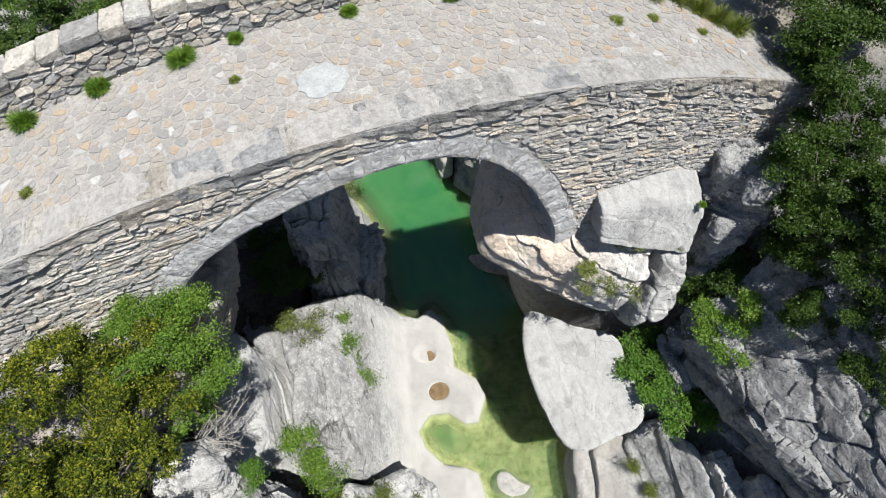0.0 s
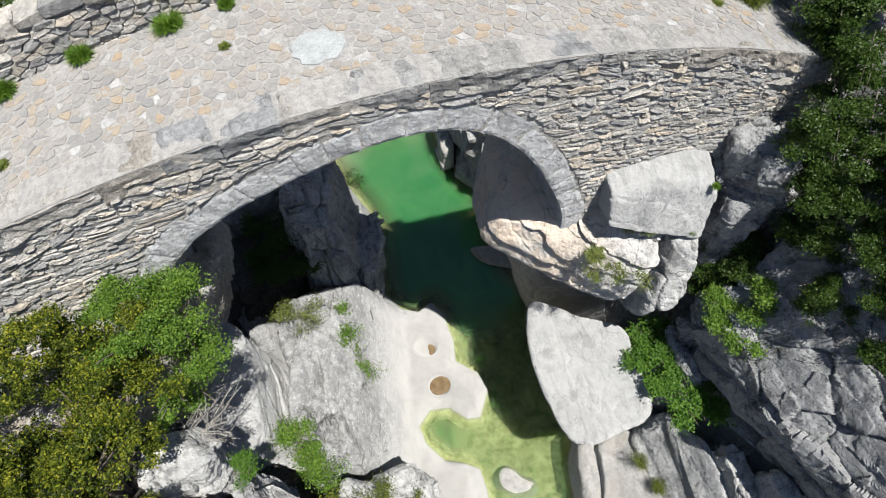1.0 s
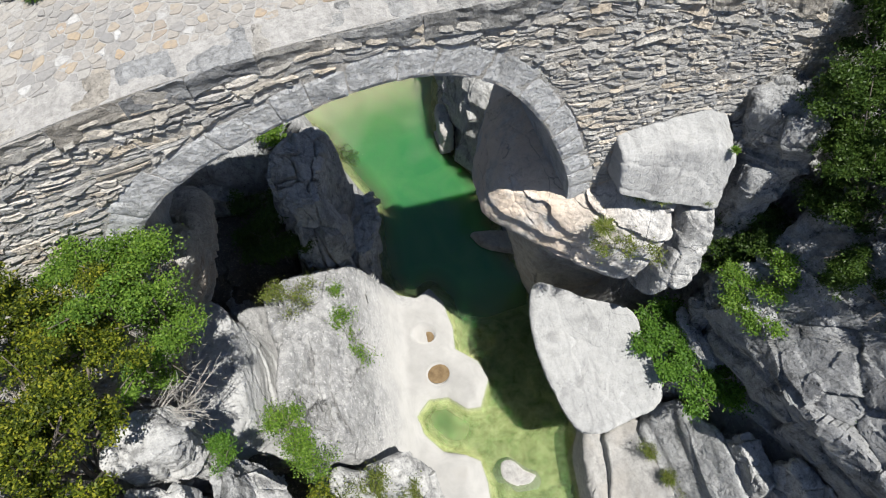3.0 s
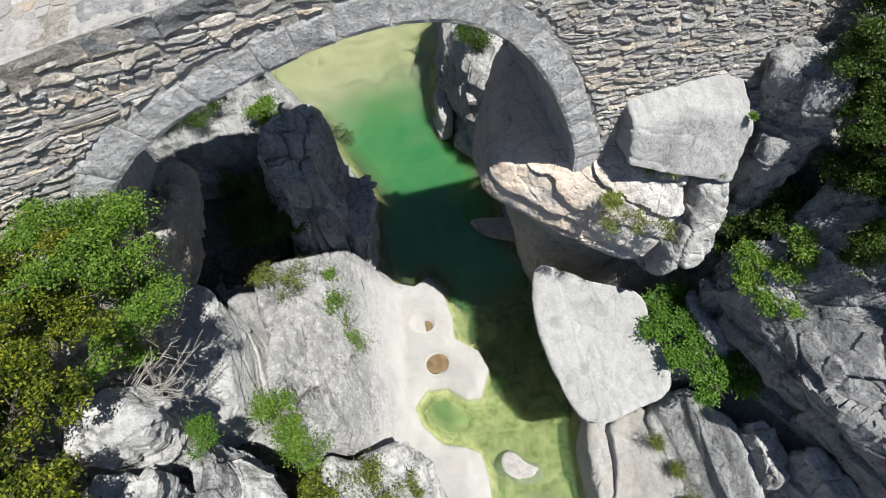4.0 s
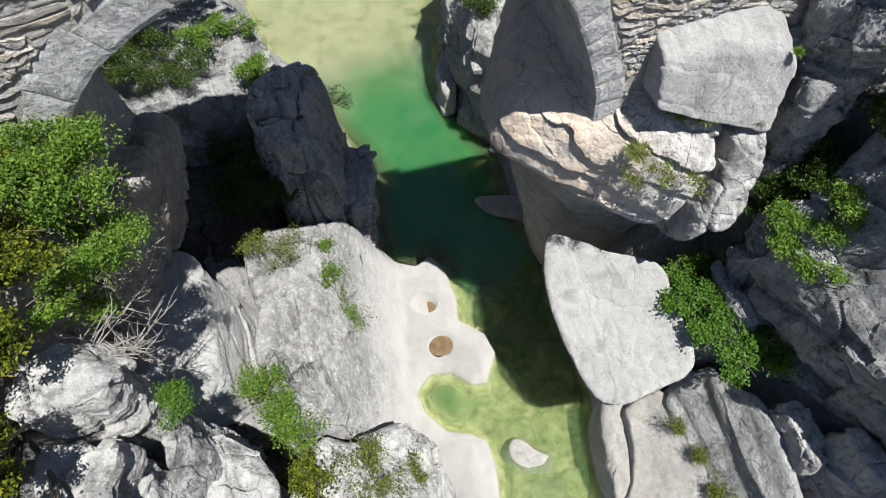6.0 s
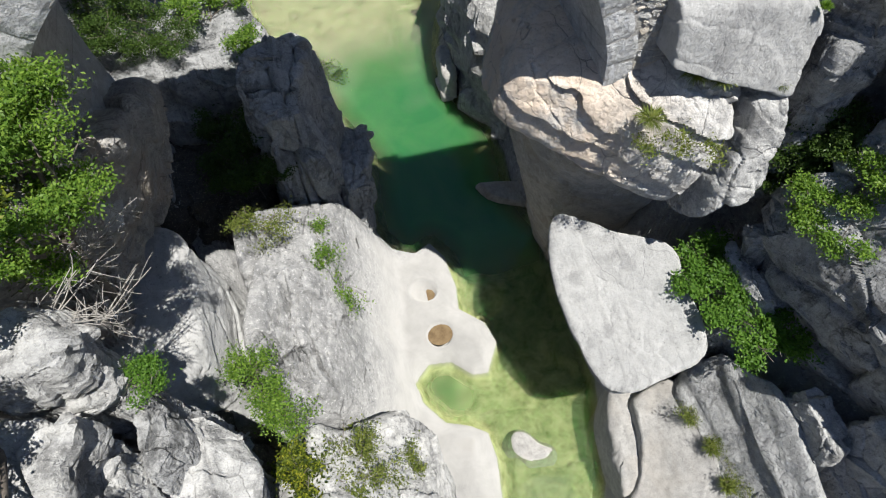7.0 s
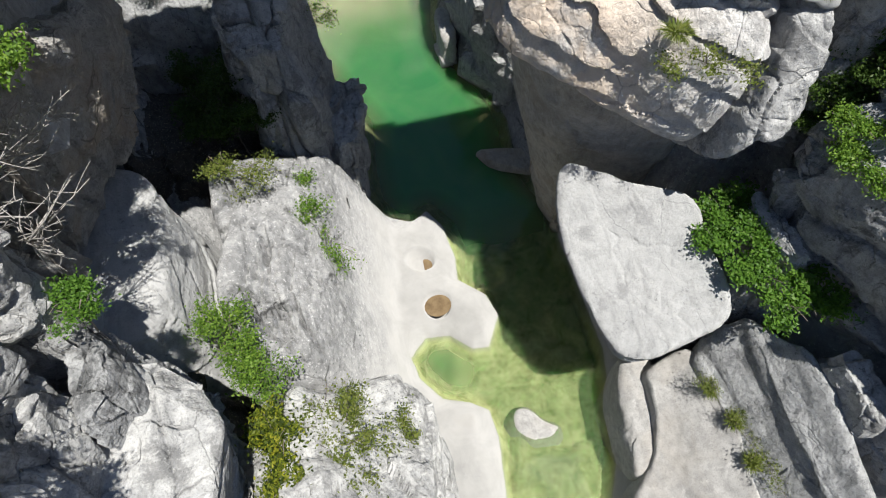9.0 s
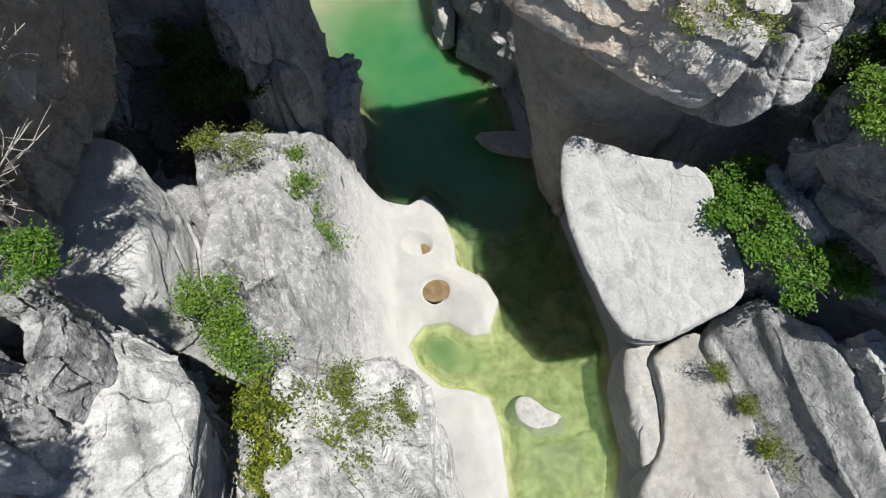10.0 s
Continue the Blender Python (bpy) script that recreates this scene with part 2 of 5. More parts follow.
def leaf_mat(name, tones, gloss=0.45, clear=0.25):
    m, t, b = nodes_of(name)
    r = put(t, "ShaderNodeNewGeometry").outputs["Random Per Island"]
    patch = noise_tex(t, place_of(t), 3.2, 4, 0.6)
    k = put(t, "ShaderNodeMath", {0: put(t, "ShaderNodeMath", {0: r, 1: 0.55}, operation="MULTIPLY").outputs[0],
                                  1: put(t, "ShaderNodeMath", {0: patch, 1: 0.45}, operation="MULTIPLY").outputs[0]}, operation="ADD").outputs[0]
    n = len(tones)
    col = ramp(t, k, [(0.12 + 0.76 * i / (n - 1), c) for i, c in enumerate(tones)])
    t.links.new(col, b.inputs["Base Color"])
    b.inputs["Roughness"].default_value = gloss
    b.inputs["Specular IOR Level"].default_value = 0.18
    tr = put(t, "ShaderNodeBsdfTranslucent", {"Color": mix(t, 1.0, col, (1.5, 1.7, 0.6), "MULTIPLY")})
    both = put(t, "ShaderNodeMixShader", {0: clear, 1: b.outputs[0], 2: tr.outputs[0]})
    t.links.new(both.outputs[0], t.nodes["Material Output"].inputs[0])
    return m


LEAF_YELLOW = leaf_mat("leaf_yellow_green", [(0.012, 0.022, 0.004), (0.035, 0.055, 0.008), (0.14, 0.175, 0.017), (0.40, 0.365, 0.038)], 0.5, 0.25)
LEAF_BRIGHT = leaf_mat("leaf_bright_green", [(0.035, 0.08, 0.014), (0.115, 0.21, 0.032), (0.25, 0.36, 0.06)], 0.45, 0.32)
LEAF_DARK = leaf_mat("leaf_dark_green", [(0.022, 0.045, 0.010), (0.045, 0.085, 0.017), (0.09, 0.14, 0.028)], 0.4, 0.2)
LEAF_FIG = leaf_mat("leaf_fig", [(0.05, 0.11, 0.018), (0.09, 0.19, 0.03), (0.17, 0.29, 0.048)], 0.4, 0.35)
LEAF_DRY = leaf_mat("leaf_olive", [(0.06, 0.088, 0.018), (0.13, 0.165, 0.034), (0.23, 0.24, 0.07)])


def bark_mat():
    m, t, b = nodes_of("bark")
    col = ramp(t, noise_tex(t, place_of(t), 18, 8, 0.7), [(0.3, (0.09, 0.075, 0.06)), (0.7, (0.24, 0.21, 0.18))])
    t.links.new(col, b.inputs["Base Color"])
    b.inputs["Roughness"].default_value = 0.9
    return m


BARK = bark_mat()
m, t, b = nodes_of("dead_wood")
t.links.new(ramp(t, noise_tex(t, place_of(t), 22, 6, 0.7), [(0.3, (0.28, 0.26, 0.24)), (0.7, (0.48, 0.46, 0.43))]), b.inputs["Base Color"])
b.inputs["Roughness"].default_value = 0.85
TWIG = m


def ground_mat():
    """Limestone bank: scoured pale near the water, weathered grey above, algae below it."""
    m, t, b = nodes_of("bank_limestone")
    co = place_of(t)
    z = put(t, "ShaderNodeSeparateXYZ", {0: co}).outputs[2]
    broad = noise_tex(t, co, 0.6, 5, 0.6, 0.5)
    fine = noise_tex(t, co, 5, 10, 0.7)
    grey = ramp(t, broad, [(0.3, tint((0.361, 0.357, 0.344))), (0.52, tint((0.499, 0.486, 0.464))), (0.72, tint((0.396, 0.391, 0.378)))])
    grey = mix(t, span(t, fine, 0.42, 0.72), grey, tint((0.232, 0.228, 0.224)))
    lichen = noise_tex(t, put(t, "ShaderNodeMapping", {0: co, 3: (1, 1, 0.4)}).outputs[0], 2.2, 10, 0.72, 0.3)
    grey = mix(t, put(t, "ShaderNodeMath", {0: span(t, lichen, 0.56, 0.74), 1: 0.6}, operation="MULTIPLY").outputs[0], grey, tint((0.120, 0.120, 0.120)))
    white = noise_tex(t, co, 4.5, 8, 0.72, 0.6)
    grey = mix(t, put(t, "ShaderNodeMath", {0: span(t, white, 0.58, 0.68), 1: 0.8}, operation="MULTIPLY").outputs[0], grey, tint((0.671, 0.645, 0.611)))
    runs = put(t, "ShaderNodeMapping", {0: co, 2: (0.0, 0.3, 0.25), 3: (3.0, 0.6, 1.0)}).outputs[0]
    grey = mix(t, times(t, span(t, noise_tex(t, runs, 1.5, 8, 0.64, 0.5), 0.5, 0.64), 0.55), grey, tint((0.25, 0.247, 0.24)))
    tiny = noise_tex(t, co, 34, 4, 0.6)
    grey = mix(t, times(t, span(t, tiny, 0.55, 0.61), 0.25), grey, tint((0.172, 0.172, 0.168)))
    grey = mix(t, times(t, span(t, tiny, 0.42, 0.36), 0.25), grey, tint((0.645, 0.628, 0.602)))
    dots = noise_tex(t, co, 14, 5, 0.65)
    where = span(t, noise_tex(t, co, 0.9, 3, 0.5), 0.44, 0.56)
    grey = mix(t, times(t, put(t, "ShaderNodeMath", {0: span(t, dots, 0.6, 0.64), 1: where}, operation="MULTIPLY").outputs[0], 0.8), grey, tint((0.10, 0.10, 0.098)))
    grey = mix(t, times(t, span(t, dots, 0.4, 0.36), 0.7), grey, tint((0.78, 0.76, 0.73)))
    pale = ramp(t, noise_tex(t, co, 1.3, 7, 0.65, 0.4), [(0.3, tint((0.447, 0.430, 0.400))), (0.6, tint((0.542, 0.520, 0.486))), (0.8, tint((0.525, 0.494, 0.447)))])
    wob = put(t, "ShaderNodeMath", {0: z, 1: put(t, "ShaderNodeMath", {0: broad, 1: 5.0}, operation="MULTIPLY").outputs[0]}, operation="ADD").outputs[0]
    wob = plus(t, wob, times(t, span(t, put(t, "ShaderNodeSeparateXYZ", {0: co}).outputs[1], 9.3, 11.0), 6.0))
    col = mix(t, span(t, wob, 4.0, 6.8), pale, grey)
    bed = ramp(t, noise_tex(t, co, 1.7, 9, 0.7, 0.5), [(0.34, (0.22, 0.24, 0.11)), (0.5, (0.46, 0.46, 0.29)), (0.66, (0.66, 0.64, 0.46))])
    col = mix(t, span(t, z, -0.02, -0.3), col, bed)
    soil = ramp(t, noise_tex(t, co, 2.5, 8, 0.7), [(0.3, (0.20, 0.18, 0.145)), (0.7, (0.40, 0.37, 0.32))])
    col = mix(t, span(t, z, 13.0, 14.2), col, soil)
    t.links.new(col, b.inputs["Base Color"])
    b.inputs["Roughness"].default_value = 0.8
    b.inputs["Specular IOR Level"].default_value = 0.25
    line = crack_lines(t, co, 0.7, 0.02)
    high = span(t, wob, 5.5, 8.0)
    deepline = put(t, "ShaderNodeMath", {0: line, 1: high}, operation="MULTIPLY").outputs[0]
    # shade inside the cracks is mixed into the bank's colour
    col = mix(t, times(t, deepline, 0.8), col, (0.06, 0.06, 0.06))
    t.links.new(col, b.inputs["Base Color"])
    h = plus(t, noise_tex(t, co, 3.5, 13, 0.74), times(t, span(t, noise_tex(t, co, 11, 6, 0.7), 0.35, 0.5), 0.12))
    h = plus(t, h, put(t, "ShaderNodeMath", {0: plus(t, times(t, facets(t, co, 1.2), 2.0), times(t, facets(t, co, 4.0, 3.0), 0.8)), 1: high}, operation="MULTIPLY").outputs[0])
    h = plus(t, h, times(t, deepline, -0.5))
    b.inputs["Diffuse Roughness"].default_value = 1.0
    bp = put(t, "ShaderNodeBump", {"Strength": plus(t, times(t, high, 0.6), 0.12), "Distance": 0.16, "Height": h})
    t.links.new(bp.outputs[0], b.inputs["Normal"])
    return m


GROUND = ground_mat()


def water_mat():
    """Green water: what lies below shows through where it is shallow (attribute depth), the milky green takes over where it is deep."""
    m, t, b = nodes_of("river_water")
    co = place_of(t)
    depth = put(t, "ShaderNodeAttribute", attribute_name="depth").outputs["Fac"]
    sand = put(t, "ShaderNodeAttribute", attribute_name="sand").outputs["Fac"]
    body = ramp(t, span(t, depth, 0.0, 3.2), [(0.0, (0.24, 0.30, 0.13)), (0.3, (0.13, 0.23, 0.09)), (0.6, (0.055, 0.18, 0.06)), (1.0, (0.03, 0.15, 0.05))])
    drift = noise_tex(t, co, 0.35, 4, 0.5, 0.8)
    body = mix(t, times(t, span(t, drift, 0.4, 0.7), 0.5), body, (0.09, 0.21, 0.075))
    body = mix(t, sand, body, (0.37, 0.365, 0.265))
    t.links.new(body, b.inputs["Base Color"])
    b.inputs["Roughness"].default_value = 0.06
    b.inputs["IOR"].default_value = 1.33
    b.subsurface_method = "BURLEY"
    b.inputs["Subsurface Weight"].default_value = 1.0
    b.inputs["Subsurface Radius"].default_value = (0.5, 1.0, 0.55)
    b.inputs["Subsurface Scale"].default_value = 0.55
    bump = put(t, "ShaderNodeBump", {"Strength": 0.25, "Distance": 0.03, "Height": noise_tex(t, co, 5.5, 5, 0.55, 0.4)})
    t.links.new(bump.outputs[0], b.inputs["Normal"])
    clear = put(t, "ShaderNodeBsdfTransparent", {"Color": (0.88, 0.93, 0.78, 1)})
    k = span(t, depth, 0.0, 2.6)
    k = put(t, "ShaderNodeMath", {0: put(t, "ShaderNodeMath", {0: k, 1: 0.9}, operation="POWER").outputs[0], 1: 0.97}, operation="MULTIPLY").outputs[0]
    both = put(t, "ShaderNodeMixShader", {0: k, 1: clear.outputs[0], 2: b.outputs[0]})
    gl = put(t, "ShaderNodeBsdfGlossy", {"Roughness": 0.04, "Normal": bump.outputs[0]})
    fr = put(t, "ShaderNodeFresnel", {"IOR": 1.33, "Normal": bump.outputs[0]})
    top = put(t, "ShaderNodeMixShader", {0: fr.outputs[0], 1: both.outputs[0], 2: gl.outputs[0]})
    t.links.new(top.outputs[0], t.nodes["Material Output"].inputs[0])
    return m


WATER = water_mat()

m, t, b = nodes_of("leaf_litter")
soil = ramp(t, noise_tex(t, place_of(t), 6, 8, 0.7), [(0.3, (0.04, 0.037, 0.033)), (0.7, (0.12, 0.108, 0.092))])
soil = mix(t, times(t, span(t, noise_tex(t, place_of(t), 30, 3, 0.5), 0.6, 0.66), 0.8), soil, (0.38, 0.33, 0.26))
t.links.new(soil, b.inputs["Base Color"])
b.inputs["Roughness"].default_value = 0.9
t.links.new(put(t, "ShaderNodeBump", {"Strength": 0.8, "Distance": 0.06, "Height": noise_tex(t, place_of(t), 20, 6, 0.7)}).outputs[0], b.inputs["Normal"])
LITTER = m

m, t, b = nodes_of("brown_water")
t.links.new(ramp(t, noise_tex(t, place_of(t), 4, 5, 0.6), [(0.3, (0.14, 0.095, 0.05)), (0.7, (0.25, 0.18, 0.10))]), b.inputs["Base Color"])
b.inputs["Roughness"].default_value = 0.12
PUDDLE = m

# ---- the river and its banks ----
BANK_LEFT = [(0.2, -14), (1.1, -3), (1.41, 0.94), (1.86, 2.67), (1.89, 3.43), (1.5, 3.79), (0.74, 4.18), (0.29, 4.98), (0.23, 5.65), (0.84, 6.08), (1.54, 5.93),
             (2.06, 5.29), (2.55, 5.2), (3.2, 6.08), (3.05, 6.88), (2.44, 7.64), (2.64, 8.48), (2.64, 9.67), (2.31, 10.42), (1.65, 10.16), (1.03, 10.52),
             (0.6, 11.5), (0.75, 13.0), (1.2, 15.3), (0.45, 17.8), (-0.04, 20.4), (-1.3, 22.5), (-1.93, 27.2), (-4, 36), (-4, 80)]
BANK_RIGHT = [(14, 80), (12, 36), (8.6, 27), (7.7, 24), (6.4, 21.6), (5.8, 19.6), (5.7, 17.6), (6.5, 15.2), (6.5, 13.5), (6.2, 12.2), (6.3, 10.6), (6.6, 9.4),
              (6.1, 8), (5.85, 5.5), (5.7, 4), (5.25, 2.6), (4.72, 1.25), (3.95, 0.05), (3.4, -3), (2.6, -14)]
SLAB = [(-3.02, 8.4), (-2.2, 9.2), (-1.2, 9.6), (-0.2, 9.7), (-0.5, 8.0), (-0.95, 7.2), (-0.95, 6.4), (-1.1, 5.3), (-1.5, 4.1), (-2.4, 3.9), (-3.02, 4.9)]
SHELF = [(0.1, 3.0), (0.9, 2.9), (1.3, 3.2), (1.25, 2.3), (0.9, 0.8), (0.7, -3), (-0.6, -3), (-0.3, 1.0)]
CRACKS = [((-2.0, 6.9), (-2.05, 4.4), 0.08, 0.8), ((-2.2, 6.6), (-2.28, 4.6), 0.07, 0.6), ((-1.8, 6.5), (-1.75, 4.8), 0.07, 0.5), ((-1.4, 5.9), (-1.6, 4.0), 0.07, 0.7), ((-2.6, 7.6), (-1.2, 8.3), 0.06, 0.3), ((-1.2, 7.2), (-1.05, 5.0), 0.06, 0.4),
          ((-3.24, 9.6), (-3.3, 3.2), 0.22, 4.5), ((-2.7, 3.72), (0.1, 3.42), 0.08, 2.0), ((-2.55, 8.9), (-2.35, 7.4), 0.04, 0.4), ((-0.1, 9.6), (-0.3, 8.3), 0.04, 0.5)]
POTS = [((1.42, 8.28), 0.36), ((1.45, 6.65), 0.33)]


def river_bed(x, y):
    """Depth below the water's surface, and how far outside the water a place lies."""
    d = outside(x, y, BANK_LEFT + BANK_RIGHT)
    deep = 0.85 + 2.2 * np.clip((y - 8.2) / 2.5, 0, 1) - 2.2 * np.clip((y - 17.5) / 6.0, 0, 1)
    deep = deep + 0.7 * np.exp(-(np.hypot(x - 1.0, y - 5.0) / 0.75) ** 2) - 0.35 * np.exp(-(np.hypot(x - 3.6, y - 4.6) / 0.8) ** 2) - 0.3 * np.exp(-(np.hypot(x - 3.3, y - 8.6) / 0.5) ** 2)
    return np.minimum(deep, 0.1 + 2.2 * np.maximum(-d, 0)), d


def ground_height(x, y):
    depth, d = river_bed(x, y)
    flat = np.stack([x.ravel(), y.ravel(), np.zeros(x.size)], 1)
    rough = fbm(flat * 0.9, 5, 3).reshape(x.shape)
    left = x < 3.4 - 0.02 * y
    dd = np.maximum(d, 0)
    swell = 0.22 * fbm(flat * 0.8 + 9, 3, 6).reshape(x.shape)
    shelf = (0.75 + swell) * (1 - np.exp(-dd / 0.22)) + 0.1 * dd
    wall = np.clip((y - 10.0) / 1.0, 0, 1)
    rise_left = shelf * (1 - wall) + wall * np.minimum(4.0 * dd, 4.2 + 0.2 * np.maximum(d - 1.3, 0))
    rise_right = 0.8 * (1 - np.exp(-dd / 0.35)) + 0.45 * dd
    h = np.where(left, rise_left, rise_right)
    # the banks climb away from the river
    far_left = np.minimum(5.0 + 2.4 * (-3.6 - x), 12.5 + 0.3 * np.maximum(-7.5 - x, 0))
    far_right = np.minimum(3.0 + 2.6 * (x - 8.2), 12.6 + 0.3 * np.maximum(x - 12, 0))
    h = np.where(left, np.maximum(h, far_left), np.maximum(h, far_right))

    def ledge(poly, a, b, c, steep, k=0.25):
        o = outside(x, y, poly)
        lev = [a + b * u + c * v for u, v in poly]
        return np.clip(a + b * x + c * y, min(lev), max(lev)) - steep * np.maximum(o, 0) - k * np.exp(np.minimum(o, 0) / 0.25)
    lumps = smax(h, ledge(SLAB, 5.45, -0.69, -0.03, 3.6, 0.45), 0.7)
    lumps = smax(lumps, ledge(SHELF, 1.35, -0.1, 0.0, 2.2, 0.3), 0.4)
    # a fissure between the slab and the rock beside it
    lumps = np.where((x < -3.12) & (x > -5.6) & (y > 4.0) & (y < 9.9), np.minimum(lumps, 5.2), lumps)
    # the road's ends
    lumps = np.maximum(lumps, ledge([(9.0, 7.0), (10.9, 7.0), (14, 5.5), (40, 2), (40, 14), (8.6, 9.6)], 13.95, 0.0, 0.0, 6.0, 0.1))
    lumps = np.maximum(lumps, ledge([(-7.5, 6.6), (-7.5, 9.8), (-40, 14), (-40, 4)], 14.6, 0.0, 0.0, 4.5, 0.1))
    if x.size > 100:
        soft = lumps
        for _ in range(20):
            soft = 0.5 * soft + 0.125 * (np.roll(soft, 1, 0) + np.roll(soft, -1, 0) + np.roll(soft, 1, 1) + np.roll(soft, -1, 1))
        w = np.clip((d - 0.3) / 0.5, 0, 1)
        lumps = lumps * (1 - w) + soft * w
    z = np.where(d > 0, lumps, -depth)
    amp = np.where(d > 0, 0.03 + 0.1 * np.clip((lumps - 2) / 3, 0, 1), 0.15)
    knolls = np.maximum(0, fbm(flat * 0.75 + 31, 3, 14).reshape(x.shape)) ** 0.7
    z = z + amp * rough + np.where((d < -0.25) & (y < 9.5), np.minimum(0.75 * knolls, np.maximum(depth - 0.3, 0)), 0)
    # long cracks across the slab
    for (ax, ay), (bx, by), w, deep in CRACKS:
        t = np.clip(((x - ax) * (bx - ax) + (y - ay) * (by - ay)) / ((bx - ax) ** 2 + (by - ay) ** 2), 0, 1)
        off = np.hypot(x - ax - t * (bx - ax), y - ay - t * (by - ay)) + 0.12 * rough
        z = z - deep * np.exp(-(off / w) ** 2) * np.sin(math.pi * np.clip(t, 0.05, 0.95))
    # flutes worn side by side into the slab's flank
    for o, deep in ((0.0, 0.5), (0.13, 0.3), (0.25, 0.4), (0.36, 0.25), (0.48, 0.35), (0.72, 0.8)):
        line = [(-2.25 + o, 6.5), (-2.45 + o, 5.3), (-2.28 + 0.9 * o, 4.6), (-1.75 + 0.5 * o, 3.95)]
        near, along = np.full(x.shape, 9.0), np.zeros(x.shape)
        for k, ((ax, ay), (bx, by)) in enumerate(zip(line, line[1:])):
            t = np.clip(((x - ax) * (bx - ax) + (y - ay) * (by - ay)) / ((bx - ax) ** 2 + (by - ay) ** 2), 0, 1)
            off = np.hypot(x - ax - t * (bx - ax), y - ay - t * (by - ay))
            along = np.where(off < near, (k + t) / 3, along)
            near = np.minimum(near, off)
        z = z - deep * np.exp(-((near + 0.04 * rough) / 0.05) ** 2) * np.sin(math.pi * np.clip(along, 0.02, 0.98))
    for (px, py), r in POTS:
        z = z - 0.5 * np.exp(-(np.hypot((x - px) / 1.15, y - py) / r) ** 8)
    if x.size > 100:
        # the water's lip is worn round
        band = np.clip(1 - np.abs(d - 0.28) / 0.36, 0, 1)
        for _ in range(3):
            near = 0.25 * (np.roll(z, 1, 0) + np.roll(z, -1, 0) + np.roll(z, 1, 1) + np.roll(z, -1, 1))
            z = z + band * 0.7 * (near - z)
    return z


def spaced(lo, hi, step, far):
    core = np.arange(lo, hi + 1e-6, step)
    out = step * np.cumsum(1.13 ** np.arange(1, 90))
    out = out[out < far]
    return np.concatenate([lo - out[::-1], core, hi + out])


def sheet(xs, ys):
    gx, gy = np.meshgrid(xs, ys)
    n, m = len(xs), len(ys)
    a = (np.arange(m - 1)[:, None] * n + np.arange(n - 1)[None, :]).ravel()
    return gx, gy, np.stack([a, a + 1, a + n + 1, a + n], 1)


def build_ground():
    gx, gy, faces = sheet(spaced(-6, 10.5, 0.05, 900), spaced(-2, 15, 0.05, 900))
    z = ground_height(gx, gy)
    p = np.stack([gx.ravel(), gy.ravel(), z.ravel()], 1)
    # fractured blocks on the higher, weathered rock
    hi = np.clip((p[:, 2] - 2.5) / 2.0, 0, 1) * (p[:, 2] < 14)
    warp = p * (0.75, 0.6, 0.6) + 0.25 * fbm(p * 0.7, 3, 8)[:, None]
    f1, f2, own, tilt = worley(warp, 5)
    side = 1 + 2.2 * (p[:, 0] > 7.5) * (p[:, 2] < 13.5) + 1.2 * (p[:, 0] < -3.6)
    p[:, 2] += hi * side * (0.16 * (own - 0.5) + 0.35 * tilt - 0.14 * np.exp(-(f2 - f1) / 0.03))
    g1, g2, own, tilt = worley(warp * 2.7 + 4, 15)
    p[:, 2] += hi * (0.05 * (own - 0.5) + 0.2 * tilt - 0.06 * np.exp(-(g2 - g1) / 0.05) * (own > 0.55))
    me = mesh_of("ground", p, faces, GROUND)
    me.polygons.foreach_set("use_smooth", p[faces[:, 0], 2] < 2.6)
    ob = new("ground", me)
    tagged(ob, "pale scoured limestone river banks and green riverbed", "ground", kind="structure")


def build_water():
    gx, gy, faces = sheet(np.arange(-6, 15, 0.14), np.concatenate([np.arange(-12, 22, 0.14), np.arange(22, 80, 0.6)]))
    depth, d = river_bed(gx, gy)
    keep = (d.ravel()[faces] < 0.5).any(1)
    faces = faces[keep]
    used = np.unique(faces)
    index = np.zeros(gx.size, int)
    index[used] = np.arange(len(used))
    p = np.stack([gx.ravel(), gy.ravel(), np.zeros(gx.size)], 1)[used]
    me = mesh_of("water", p, index[faces], WATER)
    me.attributes.new("depth", "FLOAT", "POINT").data.foreach_set("value", np.where(d > 0, 0.05, depth).ravel()[used].astype(np.float32))
    sand = np.clip((gy - 19 + 2.0 * fbm(np.stack([gx.ravel(), gy.ravel(), 0 * gx.ravel()], 1) * 0.3, 3, 2).reshape(gx.shape)) / 6, 0, 1)
    me.attributes.new("sand", "FLOAT", "POINT").data.foreach_set("value", sand.ravel()[used].astype(np.float32))
    tagged(new("water", me), "clear emerald green river pools between white rocks", "river", kind="structure")


def build_puddles():
    for (px, py), r in POTS:
        bm = bmesh.new()
        level = float(ground_height(np.array([[px + 2.0 * r]]), np.array([[py]]))[0, 0]) - 0.1
        ring = [bm.verts.new((px + 1.25 * r * math.cos(a), py + 1.1 * r * math.sin(a), level)) for a in (2 * math.pi * k / 24 for k in range(24))]
        bm.faces.new(ring)
        me = bpy.data.meshes.new("puddle")
        bm.to_mesh(me)
        bm.free()
        me.materials.append(PUDDLE)
        tagged(new("puddle", me), "still brown water in a round pothole", "puddle")


